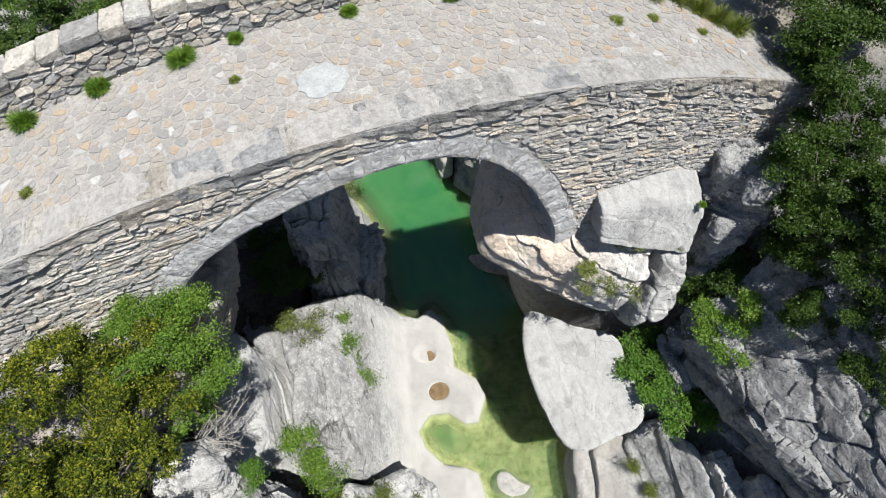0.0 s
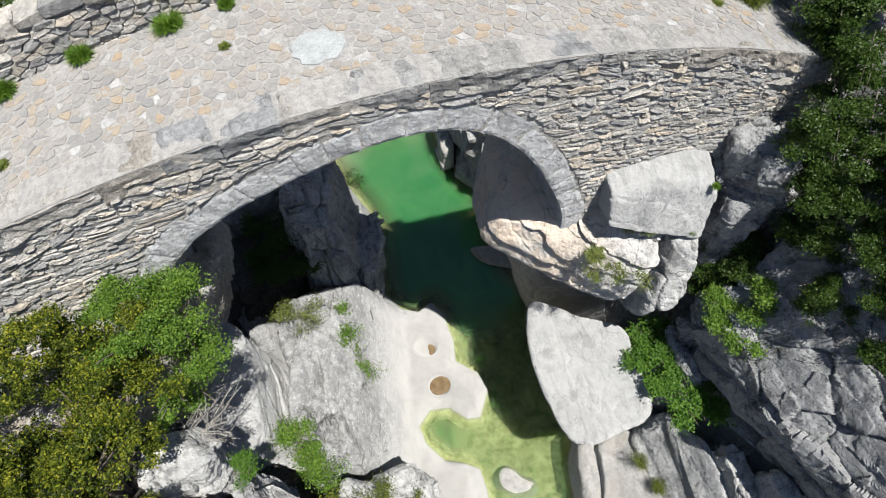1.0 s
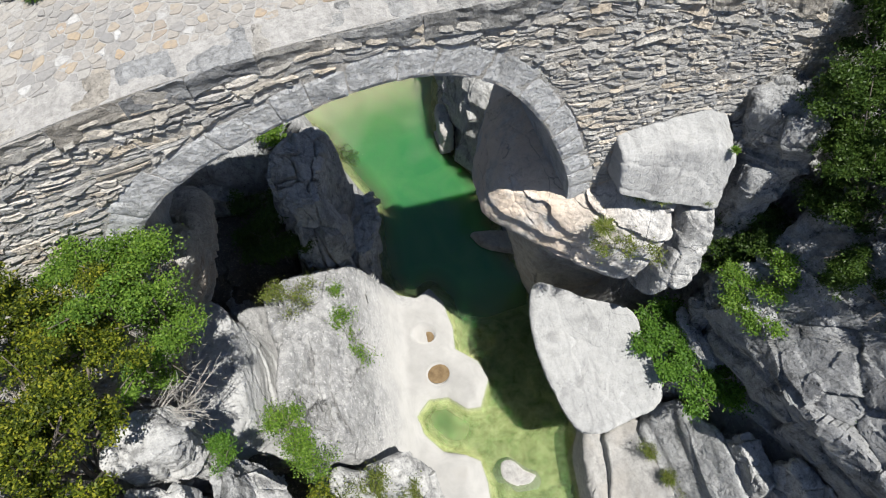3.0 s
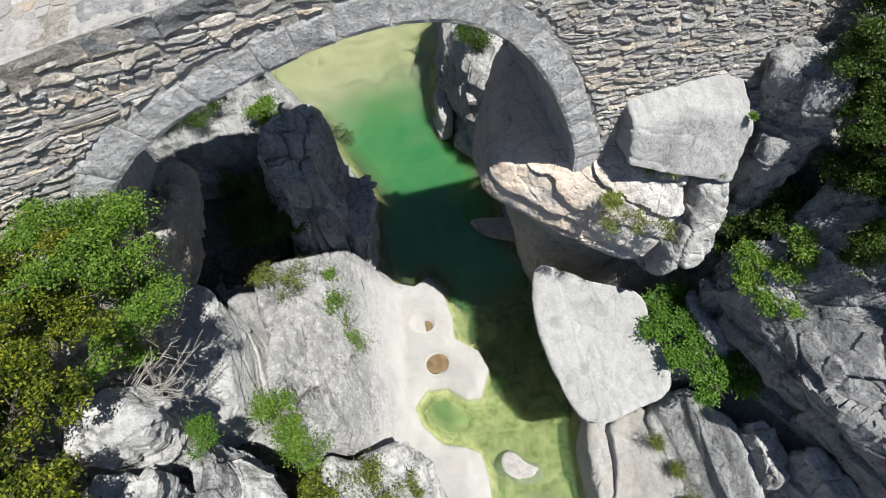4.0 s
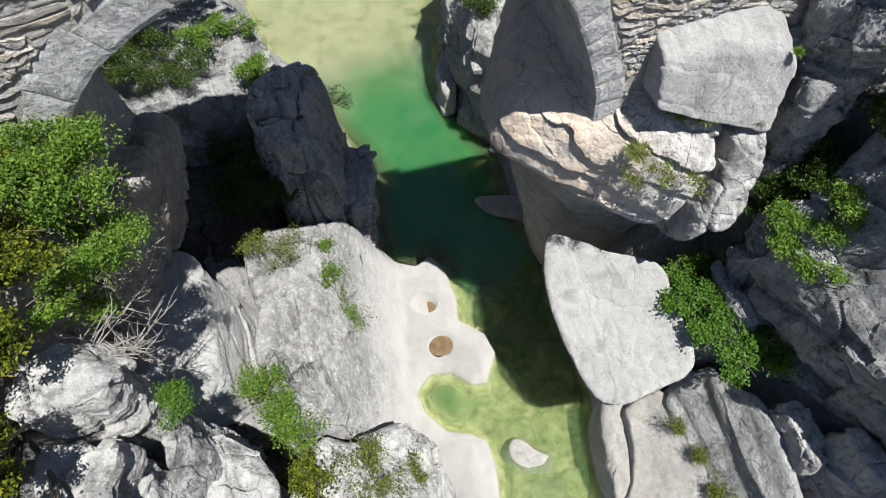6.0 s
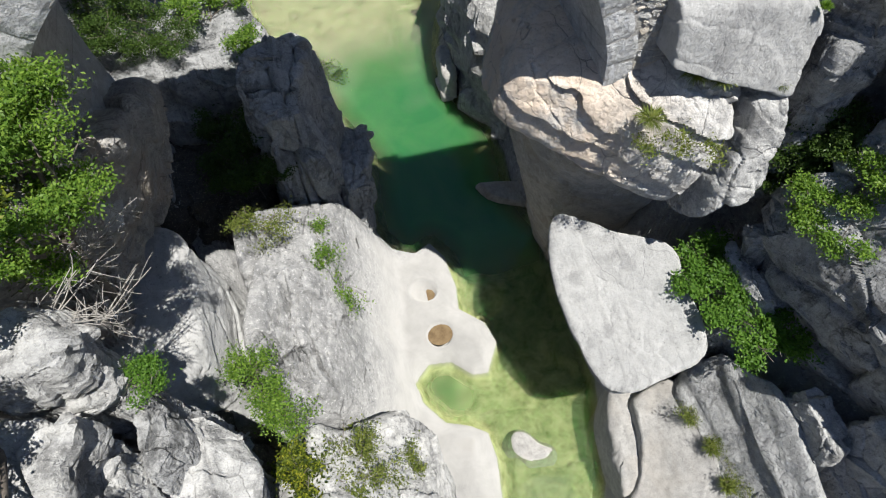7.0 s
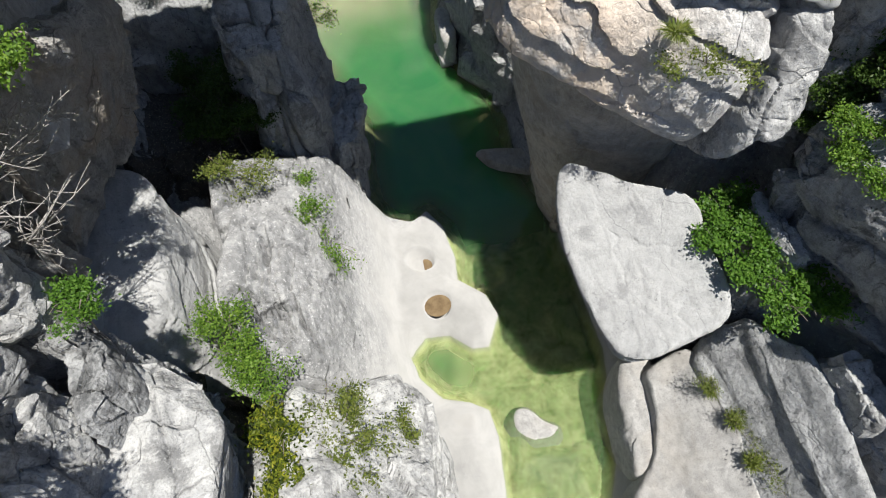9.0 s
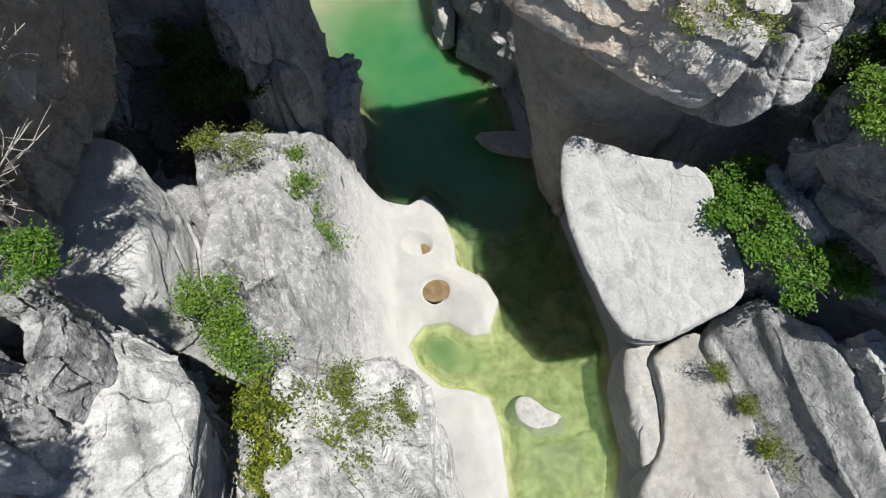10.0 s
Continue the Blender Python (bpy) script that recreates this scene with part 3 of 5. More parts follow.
# ---- boulders and ledges ----
def rock(name, label, material, outline, top, base, lean=0.0, rnd=0.3, amp=0.12, block=0.12, cell=0.8, seed=1, n=150, squash=(1, 1, 1), belly=0.0, strata=None, shear=(0, 0), under=None, angular=False, cuts=0, split=0.0):
    """A rock with an outline in plan and a sloping top (z = a + b x + c y), whose sides go down to base, out or in by lean."""
    pts = np.asarray(outline, float)
    trim = 0.1 if angular else 0.22
    for _ in range(1 if angular else 2):
        nxt = np.roll(pts, -1, 0)
        pts = np.stack([(1 - trim) * pts + trim * nxt, trim * pts + (1 - trim) * nxt], 1).reshape(-1, 2)
    loop = np.vstack([pts, pts[:1]])
    run = np.concatenate([[0], np.cumsum(np.linalg.norm(np.diff(loop, axis=0), axis=1))])
    s = np.linspace(0, run[-1], n, endpoint=False)
    edge = np.stack([np.interp(s, run, loop[:, k]) for k in (0, 1)], 1)
    mid = edge.mean(0)
    a, b, c = top
    size = np.linalg.norm(edge - mid, axis=1).mean()
    tan = np.roll(edge, -1, 0) - np.roll(edge, 1, 0)
    out = np.stack([tan[:, 1], -tan[:, 0]], 1)
    out /= np.linalg.norm(out, axis=1)[:, None] + 1e-9
    if ((edge - mid) * out).sum() < 0:
        out = -out
    step = run[-1] / n
    nt = max(6, int(size / step))
    rings = []
    for f in np.linspace(0.04, 1, nt):
        q = mid + (edge - mid) * f
        gap = size * (1 - f)
        drop = rnd * (1 - np.sqrt(1 - np.clip(1 - gap / rnd, 0, 1) ** 2))
        rings.append(np.column_stack([q, a + b * q[:, 0] + c * q[:, 1] - drop]))
    height = (rings[-1][:, 2] - base).max()
    ns = max(4, int(height / step))
    low = rings[-1].copy()
    for f in np.linspace(0, 1, ns + 1)[1:]:
        q = low.copy()
        q[:, 2] = low[:, 2] + (base - low[:, 2]) * f
        q[:, :2] += out * ((low[:, 2] - base) * f * lean + belly * np.sin(math.pi * min(1, f * 1.3)))[:, None]
        q[:, :2] += ((low[:, 2] - base) * f)[:, None] * np.array(shear)
        rings.append(q)
    if under:
        lip = rings[-1].copy()
        for f in np.linspace(0, 1, max(4, int(under[0] / step)) + 1)[1:]:
            q = lip.copy()
            q[:, :2] -= out * under[0] * f
            q[:, 2] -= under[1] * math.sin(0.5 * math.pi * f)
            rings.append(q)
    p = np.vstack([np.array([[*mid, a + b * mid[0] + c * mid[1]]])] + rings)
    k = len(rings)
    i = np.arange(n)
    j = (i + 1) % n
    faces = [(0, 1 + x, 1 + y) for x, y in zip(i, j)]
    for r in range(k - 1):
        u = 1 + r * n
        faces += np.stack([u + i, u + n + i, u + n + j, u + j], 1).tolist()
    ccw = (edge[:, 0] * np.roll(edge[:, 1], -1) - np.roll(edge[:, 0], -1) * edge[:, 1]).sum() > 0
    if not ccw:
        faces = [tuple(reversed(x)) for x in faces]
    if cuts:
        # flat fracture faces: everything past a slanting plane is pressed back onto it
        chips = np.random.RandomState(seed)
        half = np.maximum(0.5 * (p.max(0) - p.min(0)), 0.2) * (1, 1, 1.0)
        heart = p.mean(0)
        u = (p - heart) / half
        for _ in range(cuts):
            way = chips.normal(size=3) * (1, 1, 0.7) + (0, 0, 0.35)
            way /= np.linalg.norm(way)
            far = u @ way
            u = u - np.maximum(0, far - far.max() * chips.uniform(0.76, 0.93))[:, None] * way
        p = heart + u * half
    return weathered(name, label, material, p, faces, amp, block, cell, seed, squash, strata, split)


def weathered(name, label, material, p, faces, amp, block, cell, seed, squash, strata, split, chip=None):
    """Carves a rock's skin: tilted blocks, split joints, sharp-lipped scallops, beds and small pits."""
    me = mesh_of(name, p, faces, material, material in (PALE, SMOOTH, WET, SLATE))
    normal = np.empty(len(p) * 3)
    me.vertices.foreach_get("normal", normal)
    normal = normal.reshape(-1, 3)
    worn = material in (PALE, SMOOTH, WET, SLATE)
    chip = (0.012 if worn else 0.045) if chip is None else chip
    q = p * np.array(squash)
    wob = np.stack([fbm(q * 1.1, 3, seed + 50), fbm(q * 1.1 + 7, 3, seed + 51), fbm(q * 1.1 + 13, 3, seed + 52)], 1)
    warp = q / cell + 0.13 * wob
    f1, f2, own, t1 = worley(warp, seed)
    g1, g2, own2, t2 = worley(warp * 2.6 + 5, seed + 9)
    d = amp * fbm(q * 0.55, 3, seed, 0.4) + block * (own - 0.5 + 2.0 * t1) + 0.18 * block * (own2 - 0.5 + 2.0 * t2)
    d = d - split * np.exp(-(f2 - f1) / 0.035) * (own > 0.3)
    h = 0.9 * fbm(q * 0.6 + 3, 3, seed + 20, 0.45) + 1.5 * q @ np.array([0.45, 0.1, 0.75])
    saw = h - np.floor(h)
    bite = np.clip(0.5 + 1.6 * vnoise(q * 0.9 + 11, seed + 21), 0, 1)
    d = d + chip * bite * (np.minimum(saw / 0.85, (1 - saw) / 0.15) - 0.5)
    ridge = 1 - np.abs(vnoise(p * (2.1, 2.1, 1.3) + 2.0 * wob, seed + 22)) * 2
    d = d + (0.003 if worn else 0.009) * ridge + (0.006 if worn else 0.011) * fbm(p * 4.5, 3, seed + 30, 0.6)
    if not worn:
        pits = np.clip(vnoise(p * 7.0, seed + 23) - 0.35, 0, 1) * np.clip(2 * vnoise(p * 1.2, seed + 24), 0, 1)
        d = d - 0.09 * pits
    if strata:
        ax, ay, az, gap, deep = strata
        u = (p @ np.array([ax, ay, az])) / gap + 0.6 * fbm(q * 0.7, 4, seed + 70)
        saw = u - np.floor(u)
        keep = np.clip(1.4 * (0.5 + vnoise(q * 0.7 + 3, seed + 71)), 0, 1)
        d = d + deep * keep * (0.5 * np.cos(2 * math.pi * u) if worn else 0.5 - saw - 0.7 * np.exp(-(1 - saw) / 0.06))
    p = p + normal * d[:, None]
    me.vertices.foreach_set("co", p.ravel())
    me.update()
    return tagged(new(name, me), label, "rock")


def cube_ball(m):
    """Directions of a dense ball, laid out as the six faces of a cube, and its quads."""
    u = np.tan(np.linspace(-math.pi / 4, math.pi / 4, m + 1))
    gu, gv = [g.ravel() for g in np.meshgrid(u, u)]
    one = np.ones_like(gu)
    sides = [(one, gu, gv), (-one, -gu, gv), (-gu, one, gv), (gu, -one, gv), (-gv, gu, one), (gv, gu, -one)]
    dirs = np.concatenate([np.stack(x, 1) for x in sides])
    key = np.round(dirs * 4000).astype(np.int64)
    _, first, inv = np.unique(key, axis=0, return_index=True, return_inverse=True)
    inv = inv.ravel()
    dirs = dirs[first]
    k = (np.arange(m)[:, None] * (m + 1) + np.arange(m)[None, :]).ravel()
    quad = np.stack([k, k + 1, k + m + 2, k + m + 1], 1)
    faces = np.concatenate([inv[quad + f * (m + 1) ** 2] for f in range(6)])
    return dirs / np.linalg.norm(dirs, axis=1)[:, None], faces


def faceted(name, label, material, heart, planes, m=72, soft=0.05, amp=0.04, block=0.05, cell=1.2, seed=1, squash=(1, 1, 1), strata=None, split=0.04, chips=0, chip=None):
    """A boulder bounded by fracture planes, each given by three points of it, round a heart."""
    heart = np.array(heart, float)
    dirs, faces = cube_ball(m)
    flat = []
    for tri in planes:
        a, b, c = (np.array(v, float) for v in tri)
        n = np.cross(b - a, c - a)
        n /= np.linalg.norm(n)
        flat.append((n if n @ (a - heart) > 0 else -n, abs(n @ (a - heart))))
    rng = np.random.RandomState(seed)
    inv = np.max([np.maximum(dirs @ n, 1e-4) / h for n, h in flat], 0)
    for _ in range(chips):
        n = rng.normal(size=3)
        n /= np.linalg.norm(n)
        reach = (np.maximum(dirs @ n, 0) / inv).max()
        flat.append((n, reach * rng.uniform(0.78, 0.93)))
    size = np.median([h for n, h in flat])
    k = soft / size
    stack = np.array([np.maximum(dirs @ n, 1e-4) / h * size for n, h in flat])
    top = stack.max(0)
    inv = (top + k * np.log(np.exp((stack - top) / k).sum(0))) / size
    p = heart + dirs / inv[:, None]
    return weathered(name, label, material, p, faces, amp, block, cell, seed, squash, strata, split, chip)


def build_rocks():
    # left bank
    rock("rock", "rounded grey limestone slab beside a shaded fissure", SMOOTH, [(-5.3, 8.4), (-4.5, 8.35), (-3.75, 8.15), (-3.4, 7.6), (-3.36, 6.7), (-3.42, 5.8), (-3.45, 4.7), (-4.2, 4.3), (-5.3, 5.2)], (7.6, -0.1, 0), 4.0, 0.02, rnd=0.25, amp=0.1, block=0.06, cell=1.4, seed=11, n=260, split=0.04)
    rock("cliff", "tall overhanging brown-stained limestone cliff under the bridge's end", BROWN, [(-3.1, 10.0), (-2.8, 9.0), (-2.8, 8.3), (-2.85, 7.3), (-3.1, 6.6), (-3.4, 5.6), (-3.7, 4.7), (-5, 4.3), (-8, 5), (-8, 11), (-4.2, 10.6)], (15.6, 0.1, -0.5), 8.3, -0.32,
         rnd=0.4, amp=0.16, block=0.2, cell=1.5, seed=12, n=380, split=0.08, squash=(1, 1, 0.5), strata=(0.62, 0.7, 0.35, 0.75, 0.07))
    rock("boulder", "large pale grey boulder with a cracked flat face", GREY, [(-3.3, 3.15), (-2.95, 3.25), (-2.55, 2.88), (-2.42, 2.52), (-2.28, 2.12), (-2.4, 1.5), (-2.6, 0.7), (-3.9, 0.4), (-3.9, 2.3)], (9.2, -0.2, 0.0), 5.0, -0.24,
         angular=True, seed=13, block=0.06, amp=0.03, cell=1.3, rnd=0.08, n=260, cuts=4, split=0.05)
    rock("rock", "jagged pointed grey limestone spike", DARK, [(-3.43, 3.53), (-3.27, 3.47), (-3.13, 2.91), (-3.02, 2.47), (-3.3, 2.07), (-3.55, 2.98)], (10.2, 0.0, 0.1), 7.0, 0.05, angular=True, seed=14, rnd=0.05, amp=0.05,
         block=0.12, cell=0.5, squash=(1.2, 1.2, 0.6), cuts=7, split=0.06)
    rock("rock", "jagged pale limestone spike", GREY, [(-3.86, 2.13), (-3.81, 2.6), (-3.66, 2.74), (-3.43, 2.56), (-3.43, 2.22), (-3.6, 1.6), (-4.0, 1.5)], (10.8, 0.0, 0.1), 7.0, 0.05, angular=True, seed=34, rnd=0.06, amp=0.05, block=0.14, cell=0.5,
         squash=(1.2, 1.2, 0.6), cuts=7, split=0.08)
    rock("boulder", "pale boulder dappled by leaf shadows", GREY, [(-4.2, 4.0), (-3.47, 3.98), (-3.16, 3.55), (-3.12, 3.3), (-3.22, 3.02), (-3.45, 2.9), (-4.3, 2.9)], (12.5, 0, 0), 8.6, -0.1, angular=True, seed=15, rnd=0.1, amp=0.04, block=0.1, cell=0.7, cuts=7, split=0.06)
    rock("boulder", "pale boulder beside jagged spikes", GREY, [(-4.2, 2.9), (-3.67, 2.8), (-3.38, 2.68), (-3.42, 2.4), (-3.56, 2.2), (-3.5, 1.95), (-3.65, 1.6), (-4.3, 1.5)], (12.0, 0, 0), 8.4, -0.1, angular=True, seed=16, rnd=0.08, amp=0.04, block=0.12, cell=0.6, cuts=7, split=0.06)
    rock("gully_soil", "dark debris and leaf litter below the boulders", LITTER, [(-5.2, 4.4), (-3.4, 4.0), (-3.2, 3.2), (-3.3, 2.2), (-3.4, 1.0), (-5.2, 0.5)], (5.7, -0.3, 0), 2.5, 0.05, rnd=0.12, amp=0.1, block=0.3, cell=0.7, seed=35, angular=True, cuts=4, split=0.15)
    rock("rock_ledge", "pale limestone ledge split off by a long crack", GREY, [(-0.05, 3.38), (-0.9, 3.25), (-1.5, 3.18), (-2.0, 3.38), (-2.15, 2.65), (-2.2, 1.6), (-2.2, -3), (-0.6, -3), (-0.25, 1.0), (0.05, 2.2), (0.1, 3.0)],
         (7.25, -0.72, -0.6), 0.3, 0.1, rnd=0.25, amp=0.16, block=0.09, cell=1.2, seed=36, n=280, split=0.06, angular=True, cuts=3)
    rock("rock_tower", "blocky grey limestone buttress in the bridge's shade", GREY, [(-0.95, 12.3), (0.0, 12.7), (0.05, 11.2), (-0.5, 9.9), (-1.25, 9.75), (-1.7, 10.6), (-1.4, 11.6)], (8.3, -0.6, 0), 0.5, 0.06,
         rnd=0.15, amp=0.12, block=0.3, cell=0.8, angular=True, cuts=5, split=0.2, seed=17, n=260, squash=(1.2, 1.2, 0.45))
    rock("rock_tower", "blocky grey limestone buttress at the water", GREY, [(0.12, 12.8), (1.2, 12.6), (1.1, 11.4), (0.55, 9.95), (0.0, 9.85), (-0.5, 10.6)], (5.0, 0, 0), -1.5, -0.03, shear=(-0.1, 0.0), rnd=0.12,
         amp=0.1, block=0.2, cell=0.8, angular=True, cuts=5, split=0.16, seed=18, n=260, squash=(1.2, 1.2, 0.45))
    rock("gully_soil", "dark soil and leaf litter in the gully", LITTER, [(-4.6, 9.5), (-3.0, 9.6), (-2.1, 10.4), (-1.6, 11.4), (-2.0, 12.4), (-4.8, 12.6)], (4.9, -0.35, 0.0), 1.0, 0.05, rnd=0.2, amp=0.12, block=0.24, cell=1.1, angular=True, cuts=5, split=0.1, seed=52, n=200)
    rock("rock", "overgrown limestone bank upstream of the bridge", DARK, [(-1.5, 13.0), (-1.2, 15.5), (-2.2, 19), (-3.2, 23), (-7, 24), (-7, 12.7), (-2.8, 12.5)], (9.6, 0.0, -0.12), -1, 0.12, amp=0.3, block=0.3, cell=1.4, seed=19)
    # right bank
    rock("boulder", "big smooth pale grey boulder leaning over the pool", SMOOTH, [(4.5, 6.6), (5.3, 6.1), (5.8, 5.5), (6.9, 4.9), (6.85, 3.95), (6.98, 2.95), (6.65, 2.35), (5.6, 2.35), (5.0, 2.3), (4.35, 2.5),
         (4.05, 3.15), (4.0, 4.15), (3.95, 5.05), (4.15, 5.9)], (2.3, 0.255, 0.455), -0.6, -0.04, rnd=0.16, amp=0.09, block=0.06, cell=1.3, seed=21, n=340, shear=(0.42, 0.16), split=0.025)
    faceted("boulder", "huge overhanging warm limestone boulder carrying the bridge", WARM, (5.2, 7.2, 9.4), [
        ((3.95, 7.0, 10.5), (5.0, 6.35, 10.55), (4.4, 9.5, 11.0)), ((3.16, 7.22, 9.46), (5.66, 5.2, 7.94), (3.2, 7.24, 10.0)), ((3.95, 7.0, 10.5), (5.0, 6.3, 10.55), (4.05, 6.42, 9.85)), ((5.66, 5.2, 7.94), (6.43, 4.74, 8.46), (6.35, 4.9, 10.0)), ((5.6, 5.7, 10.9), (6.4, 5.35, 10.7), (6.2, 4.95, 10.0)),
        ((3.15, 7.35, 9.3), (3.4, 8.9, 8.7), (3.7, 7.6, 10.6)), ((3.4, 8.9, 8.7), (4.2, 10.6, 8.7), (3.7, 8.9, 10.8)), ((3.18, 7.25, 9.4), (5.66, 5.2, 7.88), (5.5, 7.6, 7.2)),
        ((5.66, 5.2, 7.9), (6.65, 4.62, 7.6), (6.5, 6.5, 6.4)), ((7.0, 4.95, 10.14), (6.47, 4.5, 8.41), (7.5, 7.0, 9.5)), ((4, 10.8, 9), (6, 10.8, 9), (5, 10.8, 10)), ((5.4, 5.9, 10.75), (6.8, 5.2, 10.45), (6.2, 8.0, 11.2))],
        m=96, soft=0.12, amp=0.07, block=0.05, cell=1.6, seed=22, strata=(0.53, 0.01, 0.85, 0.75, 0.11), split=0.03)
    faceted("boulder", "pale grey overhanging block split off by a diagonal crack", GREY, (7.45, 5.6, 9.2), [
        ((7.12, 4.95, 10.14), (6.6, 4.5, 8.41), (7.6, 7.0, 9.5)), ((7.05, 4.9, 10.14), (6.68, 4.17, 8.25), (7.5, 4.06, 8.94)), ((7.05, 4.95, 10.2), (7.74, 4.8, 10.25), (7.5, 4.06, 8.94)),
        ((7.76, 4.85, 10.25), (7.55, 4.1, 8.9), (8.35, 6.5, 9.5)), ((6.65, 4.15, 8.15), (7.5, 4.1, 8.75), (7.7, 6.2, 7.0)), ((7.0, 4.95, 10.22), (7.75, 4.9, 10.3), (7.5, 7.0, 10.6)), ((6, 7.6, 9), (8, 7.6, 9), (7, 7.6, 10))],
        m=72, soft=0.1, amp=0.05, block=0.08, cell=0.9, seed=33, split=0.05)
    faceted("boulder", "smooth square grey limestone block under the bridge", SMOOTH, (6.85, 6.3, 11.2), [
        ((5.52, 5.84, 12.09), (7.83, 5.42, 11.82), (6.4, 5.32, 10.72)), ((5.5, 5.87, 12.09), (5.53, 5.74, 11.15), (5.7, 7.0, 11.5)), ((5.55, 5.74, 11.12), (6.4, 5.34, 10.78), (6.5, 7.0, 10.75)),
        ((6.4, 5.34, 10.76), (7.71, 4.8, 10.3), (7.6, 7.0, 10.4)), ((7.83, 4.9, 10.45), (8.1, 5.5, 11.6), (8.4, 6.8, 11.0)), ((5.52, 5.87, 12.1), (7.75, 5.6, 11.98), (6.5, 7.0, 12.5)),
        ((7.6, 5.6, 12.0), (8.06, 5.35, 11.5), (8.4, 6.5, 11.8)), ((6, 7.4, 11), (8, 7.4, 11), (7, 7.4, 12))],
        m=84, soft=0.035, amp=0.04, block=0.04, cell=1.3, seed=24, split=0.02, chip=0.015)
    rock("rock", "dark broken limestone bank below the road's end", DARK, [(8.3, 6.6), (8.8, 6.0), (9.6, 5.8), (12, 5.0), (13, 7), (8.5, 7.4)], (10.9, 0.1, 0), 7.0, 0.1, rnd=0.15, amp=0.1, block=0.3, cell=0.9, seed=40, n=220, angular=True, cuts=6, split=0.12)
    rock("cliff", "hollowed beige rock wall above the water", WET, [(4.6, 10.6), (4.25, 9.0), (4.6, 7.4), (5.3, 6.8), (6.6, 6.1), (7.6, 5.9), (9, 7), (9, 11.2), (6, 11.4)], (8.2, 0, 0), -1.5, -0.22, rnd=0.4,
         amp=0.16, block=0.05, seed=23, n=200)
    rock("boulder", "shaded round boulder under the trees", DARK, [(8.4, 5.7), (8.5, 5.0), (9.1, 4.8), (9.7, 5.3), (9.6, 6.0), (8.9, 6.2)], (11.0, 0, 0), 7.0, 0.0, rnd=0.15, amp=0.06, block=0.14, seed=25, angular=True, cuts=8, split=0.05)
    rock("rock", "slanting grey limestone slab with fluted runnels", SLATE, [(6.75, 2.55), (7.4, 2.6), (7.85, 1.3), (7.8, 0.4), (7.55, -1.0), (7.3, -3), (6.2, -3), (6.15, -0.4), (6.45, 1.0), (6.5, 1.9)], (-7.3, 1.56, 0.03), 0.0, 0.0,
         rnd=0.15, amp=0.14, block=0.05, cell=1.3, squash=(1.7, 0.4, 0.4), seed=37, n=340, angular=True, strata=(0.98, -0.08, 0.0, 0.4, 0.11))
    rock("cliff", "steep grey limestone cliff with dark cracks", DARK, [(8.9, 4.1), (8.0, 4.2), (7.85, 3.5), (7.9, 2.7), (8.05, 2.2), (8.25, 1.0), (8.45, 0.0), (8.6, -3), (11.4, -3), (11.4, 4.6), (9.9, 4.3)], (-3.33, 1.4, 0.0), 2.5, -0.2, rnd=0.12,
         amp=0.2, block=0.26, cell=1.0, angular=True, seed=27, n=460, cuts=0, split=0.07, squash=(1.2, 0.6, 0.7))
    rock("rock", "long narrow limestone rib along a dark crevice", GREY, [(7.75, 3.9), (7.8, 4.3), (8.1, 4.4), (8.25, 3.45), (8.15, 2.55), (7.95, 2.45), (7.78, 3.2)], (6.3, 0, 0.0), 3.0, 0.03, rnd=0.08, amp=0.06, block=0.1,
         cell=0.7, seed=42, n=170, angular=True, cuts=5)
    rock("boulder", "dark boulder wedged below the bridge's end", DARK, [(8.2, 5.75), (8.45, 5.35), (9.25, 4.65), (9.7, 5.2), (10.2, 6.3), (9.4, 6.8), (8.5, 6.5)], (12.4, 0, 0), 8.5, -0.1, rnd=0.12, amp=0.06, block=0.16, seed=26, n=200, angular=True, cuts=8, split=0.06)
    rock("rock", "pale jagged rock at the crevice's foot", GREY, [(8.4, 0.05), (8.55, 0.0), (8.85, -0.5), (8.9, -1.2), (8.4, -1.4), (8.3, -0.7)], (6.1, 0, 0), 3.0, 0.05, rnd=0.08, amp=0.06, block=0.14, cell=0.6, seed=45, n=150, angular=True, cuts=6, split=0.06)
    rock("rock", "upright limestone blade in a crevice", GREY, [(7.95, 1.01), (8.28, 0.96), (8.5, 0.38), (8.1, -0.58), (7.7, -0.34), (7.75, 0.32)], (5.4, 0, 0.1), 2.0, 0.05, rnd=0.06, amp=0.05, block=0.1, cell=0.6, seed=38, n=140, angular=True, cuts=5, split=0.04)
    rock("rock", "pale broken rock behind the broad-leaved bush", GREY, [(8.2, 3.74), (8.82, 4.05), (8.91, 3.46), (8.77, 2.9), (8.47, 2.61), (8.3, 3.16)], (6.0, 0, 0), 2.5, 0.06, rnd=0.08, amp=0.05, block=0.12, cell=0.6, seed=53, n=130, angular=True, cuts=6)
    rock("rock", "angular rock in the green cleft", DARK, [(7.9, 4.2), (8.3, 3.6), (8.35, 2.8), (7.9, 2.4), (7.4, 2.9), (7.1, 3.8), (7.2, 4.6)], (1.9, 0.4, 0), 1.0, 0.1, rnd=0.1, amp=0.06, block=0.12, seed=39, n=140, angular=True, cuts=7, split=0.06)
    rock("rock", "rounded flute of water-worn pale rock", PALE, [(5.62, 3.37), (6.25, 3.05), (6.05, 2.2), (5.72, 1.15), (5.3, 0.55), (4.75, 0.3), (4.5, 0.5), (4.75, 1.5), (5.0, 2.54)], (0.8, 0.16, 0.0), -1.0, 0.04, rnd=0.45, amp=0.1, block=0.03, cell=1.5, seed=46, n=160)
